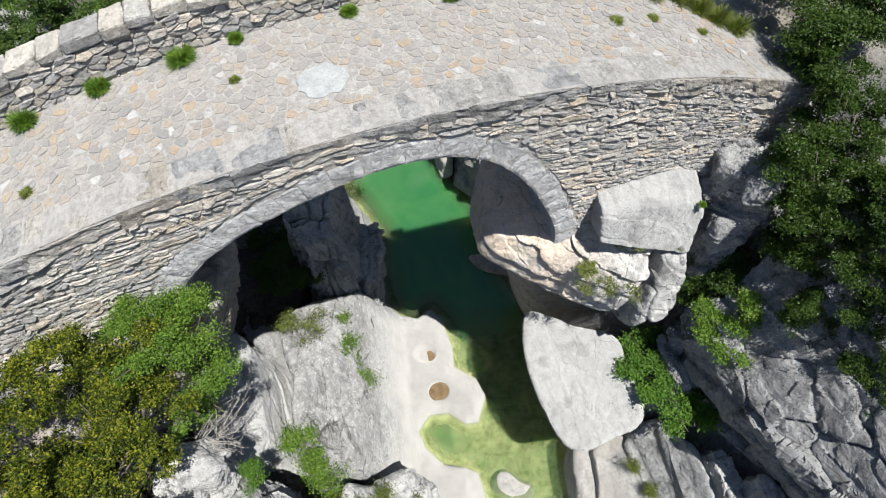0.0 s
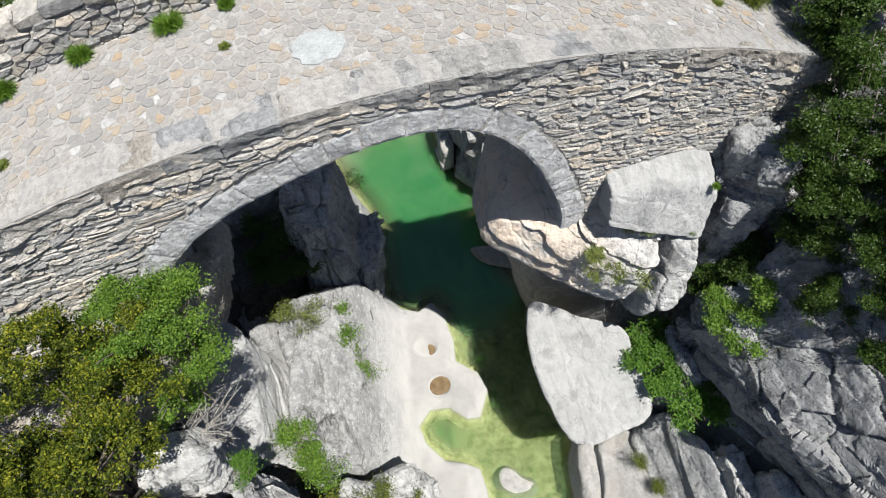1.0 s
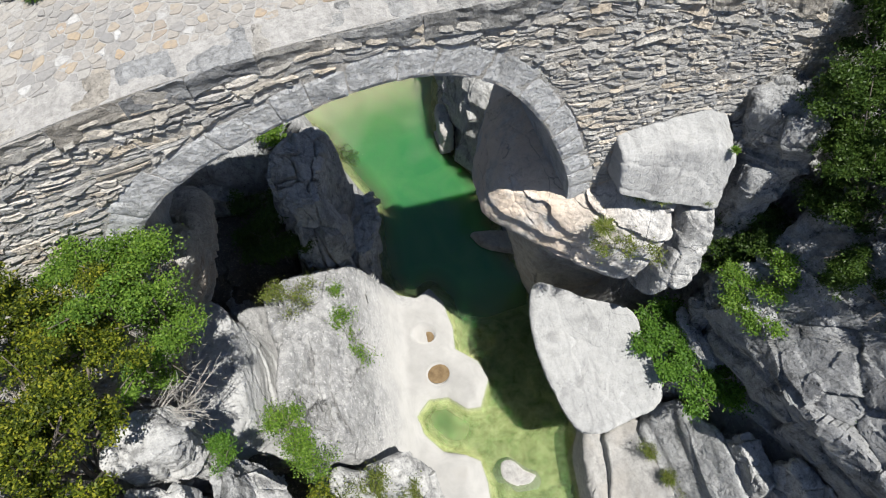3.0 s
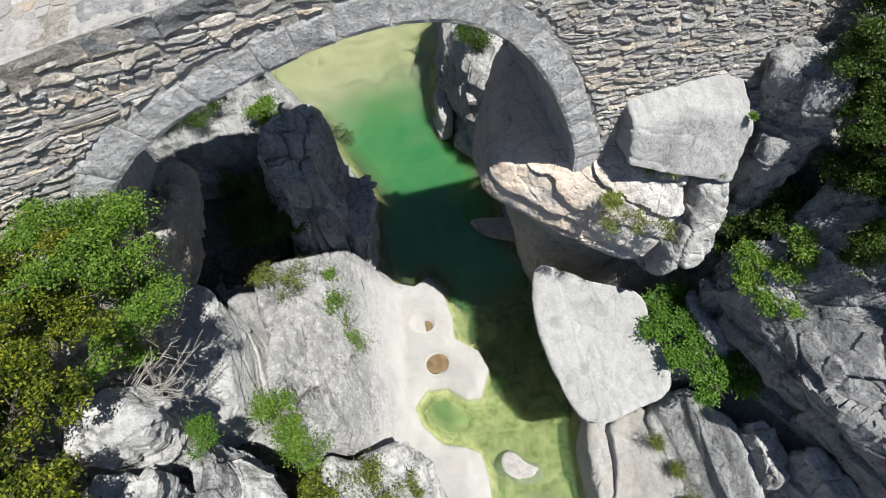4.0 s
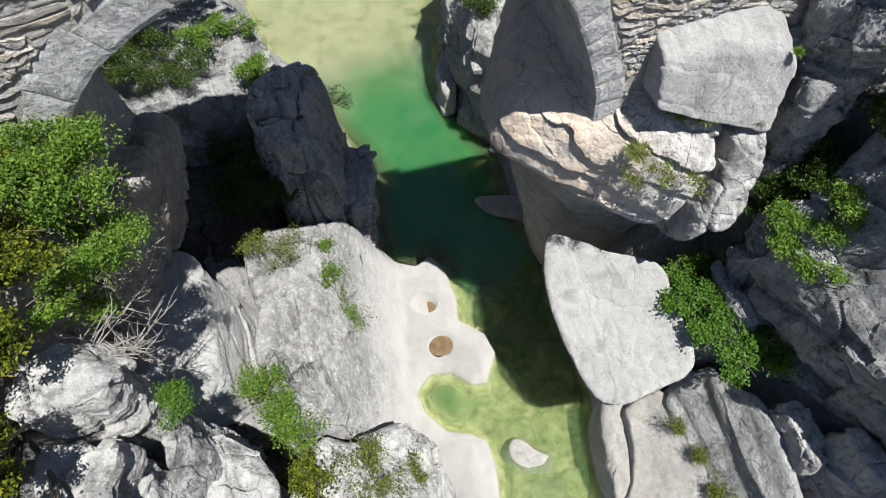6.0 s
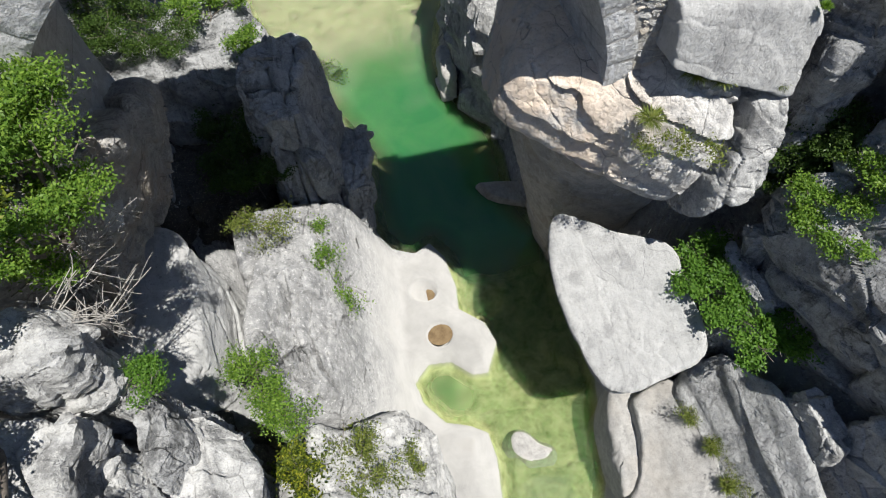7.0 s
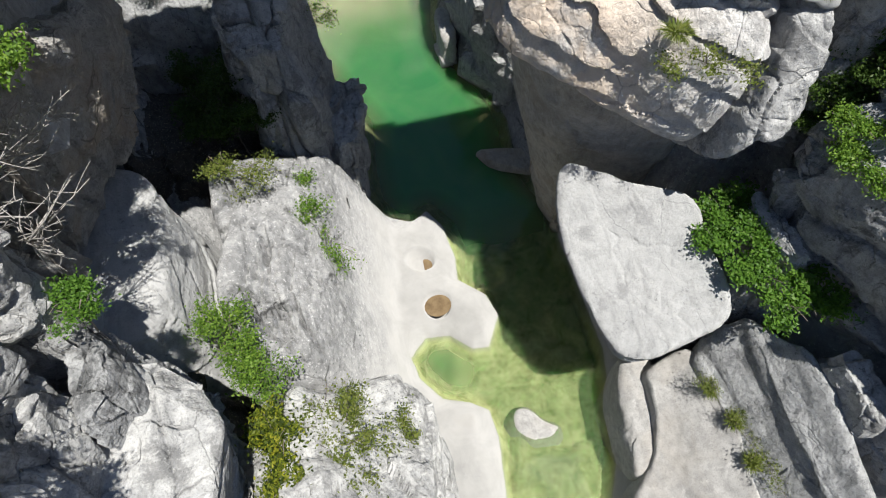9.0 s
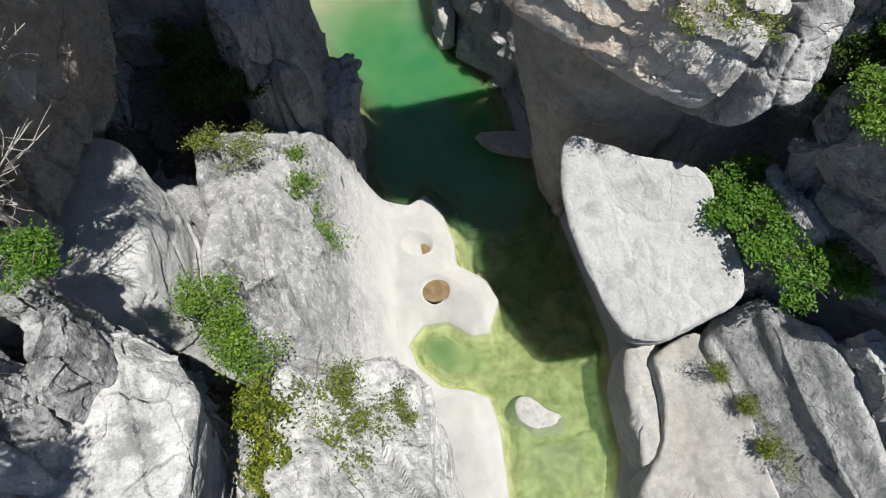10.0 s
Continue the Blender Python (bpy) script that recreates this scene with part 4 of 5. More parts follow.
    rock("rock", "long flute of water-worn white rock", PALE, [(5.65, 2.75), (6.85, 2.7), (6.85, 1.6), (6.7, 0.4), (6.4, -0.8), (6.2, -2.5), (3.7, -2.5), (4.0, -0.1), (4.75, 0.5), (5.25, 1.2), (5.5, 2.0)], (-2.0, 0.75, 0.0), -1.0, 0.04, rnd=0.3, amp=0.16, block=0.03, cell=1.5, seed=47, n=240, strata=(0.9, -0.35, 0.1, 0.95, 0.08))
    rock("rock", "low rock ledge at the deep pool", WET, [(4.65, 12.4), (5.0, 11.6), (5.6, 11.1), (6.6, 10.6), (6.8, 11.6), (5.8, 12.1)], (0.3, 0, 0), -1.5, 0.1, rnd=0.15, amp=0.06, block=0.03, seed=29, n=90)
    rock("rock", "small white rock islet in shallow water", PALE, [(2.35, 2.7), (2.55, 3.15), (2.9, 3.1), (3.2, 2.6), (3.55, 2.35), (3.3, 2.15), (2.7, 2.25)], (0.14, 0, 0), -0.9, 0.35, rnd=0.14, amp=0.05, block=0.03, seed=30, n=80)
    rock("rock", "white rock at the far bank upstream", PALE, [(5.15, 17.0), (5.25, 17.9), (5.5, 18.9), (5.9, 18.7), (5.7, 17.0)], (1.5, 0, 0), -1, 0.0, rnd=0.2, seed=31, n=80)
    rock("cliff", "limestone bank upstream beyond the bridge", GREY, [(5.7, 15.5), (5.9, 19), (6.7, 21.5), (8.3, 24), (14, 26), (14, 12), (7, 13)], (2.0, 0.55, 0), -1, -0.02, rnd=0.5, amp=0.3, block=0.3, cell=1.4, seed=32)


# ---- the bridge ----
FRONT, BACK = 6.28, 9.75
ARCH_X, ARCH_Z, RING_T = 0.5, 10.82, 0.52


def arch_r(th):
    return 4.24 + 0.15 * math.cos(radians((math.degrees(th) - 65) * 4.5))


def deck_z(x):
    return 16.07 - 0.0234 * x * x + 0.0213 * x


def soffit(x):
    """Height of the arch's underside over x, or None beside the opening."""
    best = None
    for k in range(0, 361):
        th = math.pi * k / 360
        r = arch_r(th)
        if abs(ARCH_X + r * math.cos(th) - x) < 0.03:
            z = ARCH_Z + r * math.sin(th)
            best = z if best is None else max(best, z)
    return best


def prism(bm, poly, depth_vec, grow=0.0, rough=0.0, rng=random, lean=0.0):
    """A block on a flat outline, pushed along depth_vec, with its far face drawn in a little and uneven."""
    n = len(poly)
    mid = sum(poly, Vector()) / n

    def jog():
        return Vector((rng.uniform(-1, 1), rng.uniform(-1, 1), rng.uniform(-1, 1))) * rough
    a = [bm.verts.new(v) for v in poly]
    b = [bm.verts.new(v + depth_vec * 0.72 + jog() * 0.6) for v in poly]
    ahead = depth_vec.normalized()
    c = [bm.verts.new(mid + (v - mid) * (0.9 - grow) + depth_vec + ahead * lean * (mid.z - v.z) + jog()) for v in poly]
    top = bm.verts.new(mid + depth_vec * (1.0 + 0.1 * rng.uniform(-1, 1)) + jog())
    for i in range(n):
        j = (i + 1) % n
        bm.faces.new((a[i], a[j], b[j], b[i]))
        bm.faces.new((b[i], b[j], c[j], c[i]))
        bm.faces.new((c[i], c[j], top))
    return bm


def finish(name, bm, material, smooth=False):
    me = bpy.data.meshes.new(name)
    bmesh.ops.recalc_face_normals(bm, faces=bm.faces)
    bm.to_mesh(me)
    bm.free()
    if smooth:
        me.polygons.foreach_set("use_smooth", np.ones(len(me.polygons), bool))
    me.materials.append(material)
    return me


def cells(points, reach, stretch=1.0):
    """The Voronoi cell of each scattered point, as a polygon; stretch: how much longer than high."""
    pts = np.asarray(points, float) * (1 / stretch, 1.0)
    out = []
    for k, p in enumerate(pts):
        poly = [Vector((p[0] + reach * dx, p[1] + reach * dy)) for dx, dy in ((-1, -1), (1, -1), (1, 1), (-1, 1))]
        near = np.argsort(((pts - p) ** 2).sum(1))[1:22]
        for m in near:
            n = Vector(pts[m] - p)
            h = n.dot(Vector((pts[m] + p) / 2))
            cut = []
            for i, v in enumerate(poly):
                w = poly[(i + 1) % len(poly)]
                dv, dw = v.dot(n) - h, w.dot(n) - h
                if dv <= 0:
                    cut.append(v)
                if (dv < 0) != (dw < 0) and abs(dv - dw) > 1e-9:
                    cut.append(v + (w - v) * (dv / (dv - dw)))
            poly = cut
            if len(poly) < 3:
                break
        out.append([Vector((v.x * stretch, v.y)) for v in poly] if len(poly) >= 3 else None)
    return out


def tidy(poly, gap):
    """Shrinks an outline by gap and drops corners that nearly meet."""
    mid = sum(poly, Vector((0, 0))) / len(poly)
    res = []
    for v in poly:
        d = v - mid
        if d.length < 1e-4:
            continue
        q = mid + d * max(0.3, 1 - gap / d.length)
        if not res or (q - res[-1]).length > 0.025:
            res.append(q)
    if len(res) > 3 and (res[0] - res[-1]).length < 0.025:
        res.pop()
    return res


def build_bridge():
    rng = random.Random(4)
    bridge = tagged(new("stone_bridge"), "old humpbacked stone arch bridge with rubble walls and cobbled deck", "bridge")
    bridge.empty_display_size = 0.2
    # core: spandrels, deck bed and arch barrel
    xs = [-12 + 0.1 * k for k in range(0, 229)]
    bm = bmesh.new()
    cols = []
    for x in xs:
        zb = soffit(x)
        zb = (10.2 if x > 0 else 12.2) if zb is None else zb
        if abs(x - ARCH_X) < 4.1 and zb < 11:
            zb = 11
        zt = deck_z(x) - 0.008
        row = [bm.verts.new((x, FRONT + 0.038, zb)), bm.verts.new((x, FRONT + 0.038, zt)), bm.verts.new((x, BACK, zt)), bm.verts.new((x, BACK, zb))]
        cols.append(row)
    for u, v in zip(cols, cols[1:]):
        for k in range(4):
            bm.faces.new((u[k], v[k], v[(k + 1) % 4], u[(k + 1) % 4]))
    bm.faces.new(cols[0])
    bm.faces.new(cols[-1])
    core = finish("core", bm, WALL_MORTAR)
    core.materials.append(MORTAR)
    for f in core.polygons:
        f.material_index = 1 if f.normal.z > 0.5 else 0
    part("core", core, bridge, "lime mortar core of the bridge")
    # arch ring: worn ashlar, flush with the rubble
    cuts = [-0.1]
    while cuts[-1] < math.pi + 0.05:
        cuts.append(cuts[-1] + rng.uniform(0.09, 0.23))
    for k, (t0, t1) in enumerate(zip(cuts, cuts[1:])):
        high = RING_T + rng.uniform(-0.05, 0.05)
        nt, nr = max(5, int((t1 - t0) * 4.4 / 0.07)), 8
        g = 0.0022
        tt, rr = np.meshgrid(np.linspace(t0 + g, t1 - g, nt + 1), np.linspace(0, 1, nr + 1), indexing="ij")
        base_r = np.array([arch_r(v) for v in tt[:, 0]])[:, None] - 0.015
        lift = 0.02 * np.sin(tt * 7 + k) * rr
        rad = base_r + rr * high + lift
        px, pz = ARCH_X + rad * np.cos(tt), ARCH_Z + rad * np.sin(tt)
        flat = np.stack([px.ravel(), np.zeros(px.size), pz.ravel()], 1)
        rim = np.minimum(np.minimum(rr, 1 - rr) * high, np.minimum(tt - t0, t1 - tt) * 4.3).ravel()
        push = FRONT + 0.022 + rng.uniform(-0.008, 0.01) + 0.022 * np.exp(-rim / 0.018) + 0.014 * fbm(flat * 3.0 + 5, 4, 90 + k, 0.6)
        front = flat + np.outer(push, (0, 1, 0))
        back = flat[[0, nr, (nt + 1) * (nr + 1) - 1, nt * (nr + 1)]] + (0, BACK + 0.03, 0)
        n0 = len(front)
        u = (np.arange(nt)[:, None] * (nr + 1) + np.arange(nr)[None, :]).ravel()
        faces = np.stack([u, u + 1, u + nr + 2, u + nr + 1], 1).tolist()
        faces.append([i * (nr + 1) for i in range(nt, -1, -1)] + [n0, n0 + 3])
        faces.append([i * (nr + 1) + nr for i in range(nt + 1)] + [n0 + 2, n0 + 1])
        faces.append(list(range(nr + 1)) + [n0 + 1, n0])
        faces.append([nt * (nr + 1) + i for i in range(nr, -1, -1)] + [n0 + 3, n0 + 2])
        faces.append([n0, n0 + 1, n0 + 2, n0 + 3])
        part("voussoir", mesh_of("voussoir", np.vstack([front, back]), faces, RING, False), bridge)
    # edge slabs along the front of the deck
    x = -9.5
    k = 0
    while x < 10.4:
        w = rng.uniform(0.8, 1.9)
        d = rng.uniform(0.56, 0.64)
        thick = rng.uniform(0.2, 0.4)
        up = rng.uniform(-0.02, 0.03)
        nx, ny, nz = max(6, int(w / 0.07)), 8, 5
        # a rough block: back edge, top, then down its ragged front
        prof = [(f, 0.0) for f in np.linspace(1, 0, ny)] + [(0.0, -f) for f in np.linspace(0, 1, nz + 1)[1:]] + [(0.35, -1.0), (1.0, -1.0)]
        verts = []
        for i in range(nx + 1):
            px = x + 0.008 + (w - 0.016) * i / nx
            for f, g in prof:
                verts.append((px, FRONT + 0.035 + d * f, deck_z(px) + up + thick * g))
        v = np.array(verts)
        front = np.clip(1 - (v[:, 1] - FRONT) / 0.12, 0, 1)
        rim = np.clip(np.minimum(v[:, 0] - x, x + w - v[:, 0]) / 0.06, 0, 1)
        wave = fbm(v * (1.6, 1.0, 1.0) + 3 * k, 3, 61)
        ledges = fbm(v * (2.0, 2.0, 9.0), 3, 62)
        v[:, 1] += front * (0.06 * wave + 0.05 * ledges - 0.02)
        v[:, 2] += 0.03 * fbm(v * 2.5, 3, 63) - 0.03 * (1 - rim) - 0.05 * front * (v[:, 2] > deck_z(x + w / 2) - 0.1) * rng.uniform(0.3, 1.2)
        m = len(prof)
        a = (np.arange(nx)[:, None] * m + np.arange(m - 1)[None, :]).ravel()
        faces = np.stack([a, a + m, a + m + 1, a + 1], 1).tolist() + [tuple(range(m)), tuple(range(nx * m + m - 1, nx * m - 1, -1)), ]
        faces += [(i * m, (i + 1) * m - 1, (i + 2) * m - 1, (i + 1) * m) for i in range(nx)]
        part("edge_slab", mesh_of("edge_slab", v, faces, EDGE, False), bridge)
        x += w
        k += 1
    # parapet on the upstream side: core and capstones
    bm = bmesh.new()
    cols = []
    for k in range(0, 113):
        px = -9.5 + k * 0.125
        hgt = parapet_h(px)
        cols.append([bm.verts.new(v) for v in ((px, parapet_y(px) + 0.05, deck_z(px) - 0.1), (px, parapet_y(px) + 0.05, deck_z(px) + hgt - 0.1), (px, BACK + 0.05, deck_z(px) + hgt - 0.1), (px, BACK + 0.05, deck_z(px) - 0.1))])
    for u, v in zip(cols, cols[1:]):
        for k in range(4):
            bm.faces.new((u[k], v[k], v[(k + 1) % 4], u[(k + 1) % 4]))
    bm.faces.new(cols[0])
    bm.faces.new(cols[-1])
    part("parapet", finish("parapet", bm, MORTAR), bridge, "rubble parapet wall")
    x = -9.5
    while x < 4.4:
        w = rng.uniform(0.3, 0.8)
        bm = bmesh.new()
        h = parapet_h(x + w / 2)
        y0 = parapet_y(x) - 0.02 + rng.uniform(-0.05, 0.03)
        lo = [bm.verts.new((px, py, deck_z(px) + h - rng.uniform(0.12, 0.2))) for px, py in ((x, y0), (x + w - 0.02, y0 + rng.uniform(-0.04, 0.04)), (x + w - 0.02, BACK + 0.1), (x, BACK + 0.1))]
        hi = [bm.verts.new((v.co.x, v.co.y, deck_z(v.co.x) + h + rng.uniform(0, 0.07))) for v in lo]
        bm.faces.new(lo)
        bm.faces.new(hi)
        for i in range(4):
            bm.faces.new((lo[i], lo[(i + 1) % 4], hi[(i + 1) % 4], hi[i]))
        bmesh.ops.bevel(bm, geom=list(bm.edges), offset=0.025, segments=1, affect="EDGES")
        bmesh.ops.subdivide_edges(bm, edges=[e for e in bm.edges if e.calc_length() > 0.2], cuts=2, use_grid_fill=True)
        for v in bm.verts:
            v.co += Vector((rng.uniform(-1, 1), rng.uniform(-1, 1), rng.uniform(-1, 1))) * 0.012
        part("capstone", finish("capstone", bm, RUBBLE), bridge)
        x += w
    return bridge


def stones(parent, name, polys, to_world, depth, rng, materials, near, label, rough=0.0, lean=0.0):
    """Blocks on flat outlines: those near are parts of their own, the rest one joined part."""
    rest = bmesh.new()
    made = 0
    for poly in polys:
        mid = sum(poly, Vector((0, 0))) / len(poly)
        out = to_world(mid, 1.0) - to_world(mid, 0.0)
        d = rng.uniform(*depth)
        skew = Vector((rng.uniform(-1, 1), rng.uniform(-1, 1), rng.uniform(-1, 1))) * 0.03
        flat = [to_world(v, 0.0) for v in poly]
        own = near(mid) and made < 300
        bm = bmesh.new() if own else rest
        prism(bm, flat, out * d + skew * min(0.3, rough * 60), rng.uniform(-0.04, 0.05), rough, rng, lean * rng.uniform(-0.1, 1.0))
        if own:
            made += 1
            part(name, finish(name, bm, materials[0]), parent)
    me = finish(name + "_mass", rest, materials[1])
    ob = part(name + "_mass", me, parent, label)
    ob["kind"] = "stuff"


def scatter(x0, x1, z0, z1, sx, sz, rng, jit=0.32):
    pts = []
    row = 0
    z = z0
    while z < z1:
        x = x0 + (row % 2) * sx * 0.5
        while x < x1:
            pts.append((x + rng.uniform(-jit, jit) * sx, z + rng.uniform(-jit, jit) * sz))
            x += sx * rng.uniform(0.7, 1.3)
        z += sz
        row += 1
    return pts


def build_masonry(bridge):
    rng = random.Random(9)
    # rubble of the downstream face
    def ext(x, z):
        return math.hypot(x - ARCH_X, z - ARCH_Z) - arch_r(math.atan2(max(0.0, z - ARCH_Z), x - ARCH_X)) - RING_T
    # uneven courses that follow the deck's slope near the top and level out below
    keep = []
    drop, row = 0.17, 0
    while drop < 5.6:
        tall = rng.choice((0.08, 0.1, 0.125, 0.15, 0.19)) * rng.uniform(0.9, 1.1)
        level = 1 - 0.6 * min(1.0, drop / 2.6)

        def bed(x, v, r):
            wave = 0.05 * math.sin(x * 1.7 + 0.55 * r) + 0.035 * math.sin(x * 4.3 + 1.3 * r) + 0.016 * math.sin(x * 9.1 + 2.7 * r)
            return 16.07 + (deck_z(x) - 16.07) * level - v + wave
        x = -8.0 + rng.uniform(0, 0.3)
        while x < 10.7:
            w = min(0.8, tall * rng.choice((1.0, 1.5, 1.9, 2.4, 3.0, 3.8)) * rng.uniform(0.85, 1.15))
            halves = [(0.0, 1.0)] if tall < 0.13 or rng.random() < 0.6 else [(0.0, 0.5), (0.5, 1.0)]
            for lo, hi in halves:
                slant = rng.uniform(-0.03, 0.03)
                gap = rng.choice((0.004, 0.007, 0.012, 0.02))
                xa, xb = x + gap, x + w - gap
                va, vb = drop + tall * lo + gap, drop + tall * hi - gap
                poly = []
                for f, v in ((0.0, va), (0.33, va), (0.67, va), (1.0, va), (1.02, 0.5 * (va + vb)), (1.0, vb), (0.67, vb), (0.33, vb), (0.0, vb), (-0.02, 0.5 * (va + vb))):
                    px = xa + (xb - xa) * f + rng.uniform(-0.026, 0.026) + (slant if v == va else -slant)
                    corner = 0.012 if f in (0.0, 1.0) else 0.0
                    pv = v + (corner if v == va else -corner if v == vb else 0) + rng.uniform(-0.017, 0.017)
                    poly.append(Vector((px, bed(px, pv, row))))
                mid = sum(poly, Vector((0, 0))) / len(poly)
                low = 10.2 if mid.x > 0 else 12.0
                if mid.y < low or mid.y > deck_z(mid.x) - 0.2 or (mid.y > ARCH_Z and ext(mid.x, mid.y) < 0.03) or (mid.y <= ARCH_Z and abs(mid.x - ARCH_X) < 4.8):
                    continue
                q = []
                for v in poly:
                    e = ext(v.x, v.y) if v.y > ARCH_Z else 1
                    if e < 0.015:
                        c = Vector((ARCH_X, ARCH_Z))
                        v = c + (v - c) * ((v - c).length + 0.015 - e) / (v - c).length
                    q.append(Vector((v.x, min(v.y, deck_z(v.x) - 0.17))))
                keep.append(q)
            x += w
        drop += tall
        row += 1
    stones(bridge, "rubble_stone", keep, lambda v, d: Vector((v.x, FRONT + 0.065 - d, v.y)), (0.03, 0.06), rng, (RUBBLE, RUBBLE_J), lambda m: -2.4 < m.x < 3.9, "rough rubble stones of the bridge wall", 0.008, 0.42)
    # cobbles of the deck
    pts = scatter(-9.4, 9.2, 6.8, 9.6, 0.2, 0.16, rng, 0.42)
    keep = []
    for p, poly in zip(pts, cells(pts, 0.5)):
        if poly is None or p[1] < 6.92 or p[1] > parapet_y(p[0]) - 0.02 or (-0.02 < p[0] < 0.9 and 7.2 < p[1] < 8.0):
            continue
        poly = tidy(poly, rng.choice((0.004, 0.007, 0.012, 0.02)))
        poly = [a.lerp(b, f) for a, b in zip(poly, poly[1:] + poly[:1]) for f in (0.16, 0.84)]
        if len(poly) > 2:
            rim = 6.9 + 0.05 * math.sin(1.3 * p[0])
            keep.append([Vector((v.x, max(rim, min(v.y, parapet_y(v.x) + 0.05)))) for v in poly])
    stones(bridge, "cobble", keep, lambda v, d: Vector((v.x, v.y, deck_z(v.x) - 0.05 + d)), (0.046, 0.056), rng, (COBBLE, COBBLE_J), lambda m: -1.6 < m.x < 4.5, "worn cobbles of the bridge deck", 0.004)
    # rubble of the parapet's inner face
    pts = scatter(-9.4, 5.0, -0.05, 0.9, 0.25, 0.105, rng, 0.42)
    keep = []
    for p, poly in zip(pts, cells(pts, 0.6, 2.2)):
        if poly is None or p[1] > parapet_h(p[0]) - 0.15:
            continue
        poly = tidy(poly, rng.uniform(0.003, 0.012))
        if len(poly) > 2:
            keep.append([Vector((v.x, min(v.y, parapet_h(v.x) - 0.12))) for v in poly])
    stones(bridge, "parapet_stone", keep, lambda v, d: Vector((v.x, parapet_y(v.x) + 0.055 - d, deck_z(v.x) + v.y)), (0.05, 0.078), rng, (RUBBLE, RUBBLE_J), lambda m: m.x > -5.5, "rough stones of the parapet", 0.007, 0.3)
    # white lime patch in the paving
    bm = bmesh.new()
    poly = []
    for k in range(22):
        a = 2 * math.pi * k / 22
        r = 1 + rng.uniform(-0.12, 0.1)
        px, py = 0.47 + 0.43 * r * math.cos(a), 7.62 + 0.38 * r * math.sin(a)
        poly.append(Vector((px, py, deck_z(px) - 0.05)))
    prism(bm, poly, Vector((0, 0, 0.062)), -0.1)
    part("patch", finish("patch", bm, LIME), bridge, "smooth white lime patch")


def parapet_y(x):
    return 9.3 - 0.05 * max(0.0, x - 2.0)


def parapet_h(x):
    return max(0.12, 0.85 - 0.07 * max(0.0, x + 1.0))


# ---- plants ----
def leaf_cloud(name, lumps, clumps, per, leaf, material, seed, spread=0.2, up=0.6):
    """Leaves in clumps, the clumps lying in and on round lumps (x, y, z, rx, ry, rz)."""
    r = np.random.RandomState(seed)
    lumps = np.asarray(lumps, float)
    vol = lumps[:, 3] * lumps[:, 4] * lumps[:, 5]
    pick = r.choice(len(lumps), clumps, p=vol ** 0.67 / (vol ** 0.67).sum())
    dirs = r.normal(size=(clumps, 3))
    dirs /= np.linalg.norm(dirs, axis=1)[:, None]
    rad = r.uniform(0.1, 1.0, (clumps, 1)) ** 0.5 * (1 + 0.2 * r.normal(size=(clumps, 1)))
    # flat sprays of leaves on twig ends, with gaps between them
    sprays = max(4, clumps // (12 if clumps > 800 else 9))
    spray = lumps[pick[:sprays], :3] + dirs[:sprays] * rad[:sprays] * lumps[pick[:sprays], 3:]
    size = r.uniform(0.55, 1.3, sprays) * (0.2 if clumps > 800 else 0.42 * lumps[:, 3:].mean() ** 0.5 * 0.5)
    which = r.randint(0, sprays, clumps)
    centre = spray[which] + r.normal(size=(clumps, 3)) * (1, 1, 0.22) * size[which][:, None] * 0.5
    c = np.repeat(centre, per, 0) + r.normal(size=(clumps * per, 3)) * spread * (1, 1, 0.45) * np.repeat(r.uniform(0.6, 1.25, (clumps, 1)), per, 0)
    n = len(c)
    nor = r.normal(size=(n, 3)) * (1 - up) + np.array([0.1, -0.2, 1.0]) * up
    nor /= np.linalg.norm(nor, axis=1)[:, None]
    t = np.cross(nor, r.normal(size=(n, 3)))
    t /= np.linalg.norm(t, axis=1)[:, None] + 1e-9
    b = np.cross(nor, t)
    s = leaf * r.uniform(0.6, 1.3, (n, 1))
    v = np.stack([c - t * s, c + b * s * 0.5 - nor * s * 0.15, c + t * s - nor * s * 0.25, c - b * s * 0.5 - nor * s * 0.15], 1).reshape(-1, 3)
    i = np.arange(n)[:, None] * 4
    faces = np.concatenate([i + (0, 2, 1), i + (0, 3, 2)], 0)
    return mesh_of(name, v, faces, material, False)


def limb(bm, p, q, r0, r1, bend, rng, sides=6, steps=5):
    p, q = Vector(p), Vector(q)
    axis = (q - p).normalized()
    u = axis.orthogonal().normalized()
    w = axis.cross(u)
    off = Vector((rng.uniform(-1, 1), rng.uniform(-1, 1), rng.uniform(-0.4, 0.4))) * bend
    prev = None
    for k in range(steps + 1):
        f = k / steps
        c = p.lerp(q, f) + off * math.sin(math.pi * f)
        r = r0 + (r1 - r0) * f
        ring = [bm.verts.new(c + (u * math.cos(a) + w * math.sin(a)) * r) for a in (2 * math.pi * i / sides for i in range(sides))]
        if prev:
            for i in range(sides):
                bm.faces.new((prev[i], prev[(i + 1) % sides], ring[(i + 1) % sides], ring[i]))
        prev = ring
    bm.faces.new(prev)


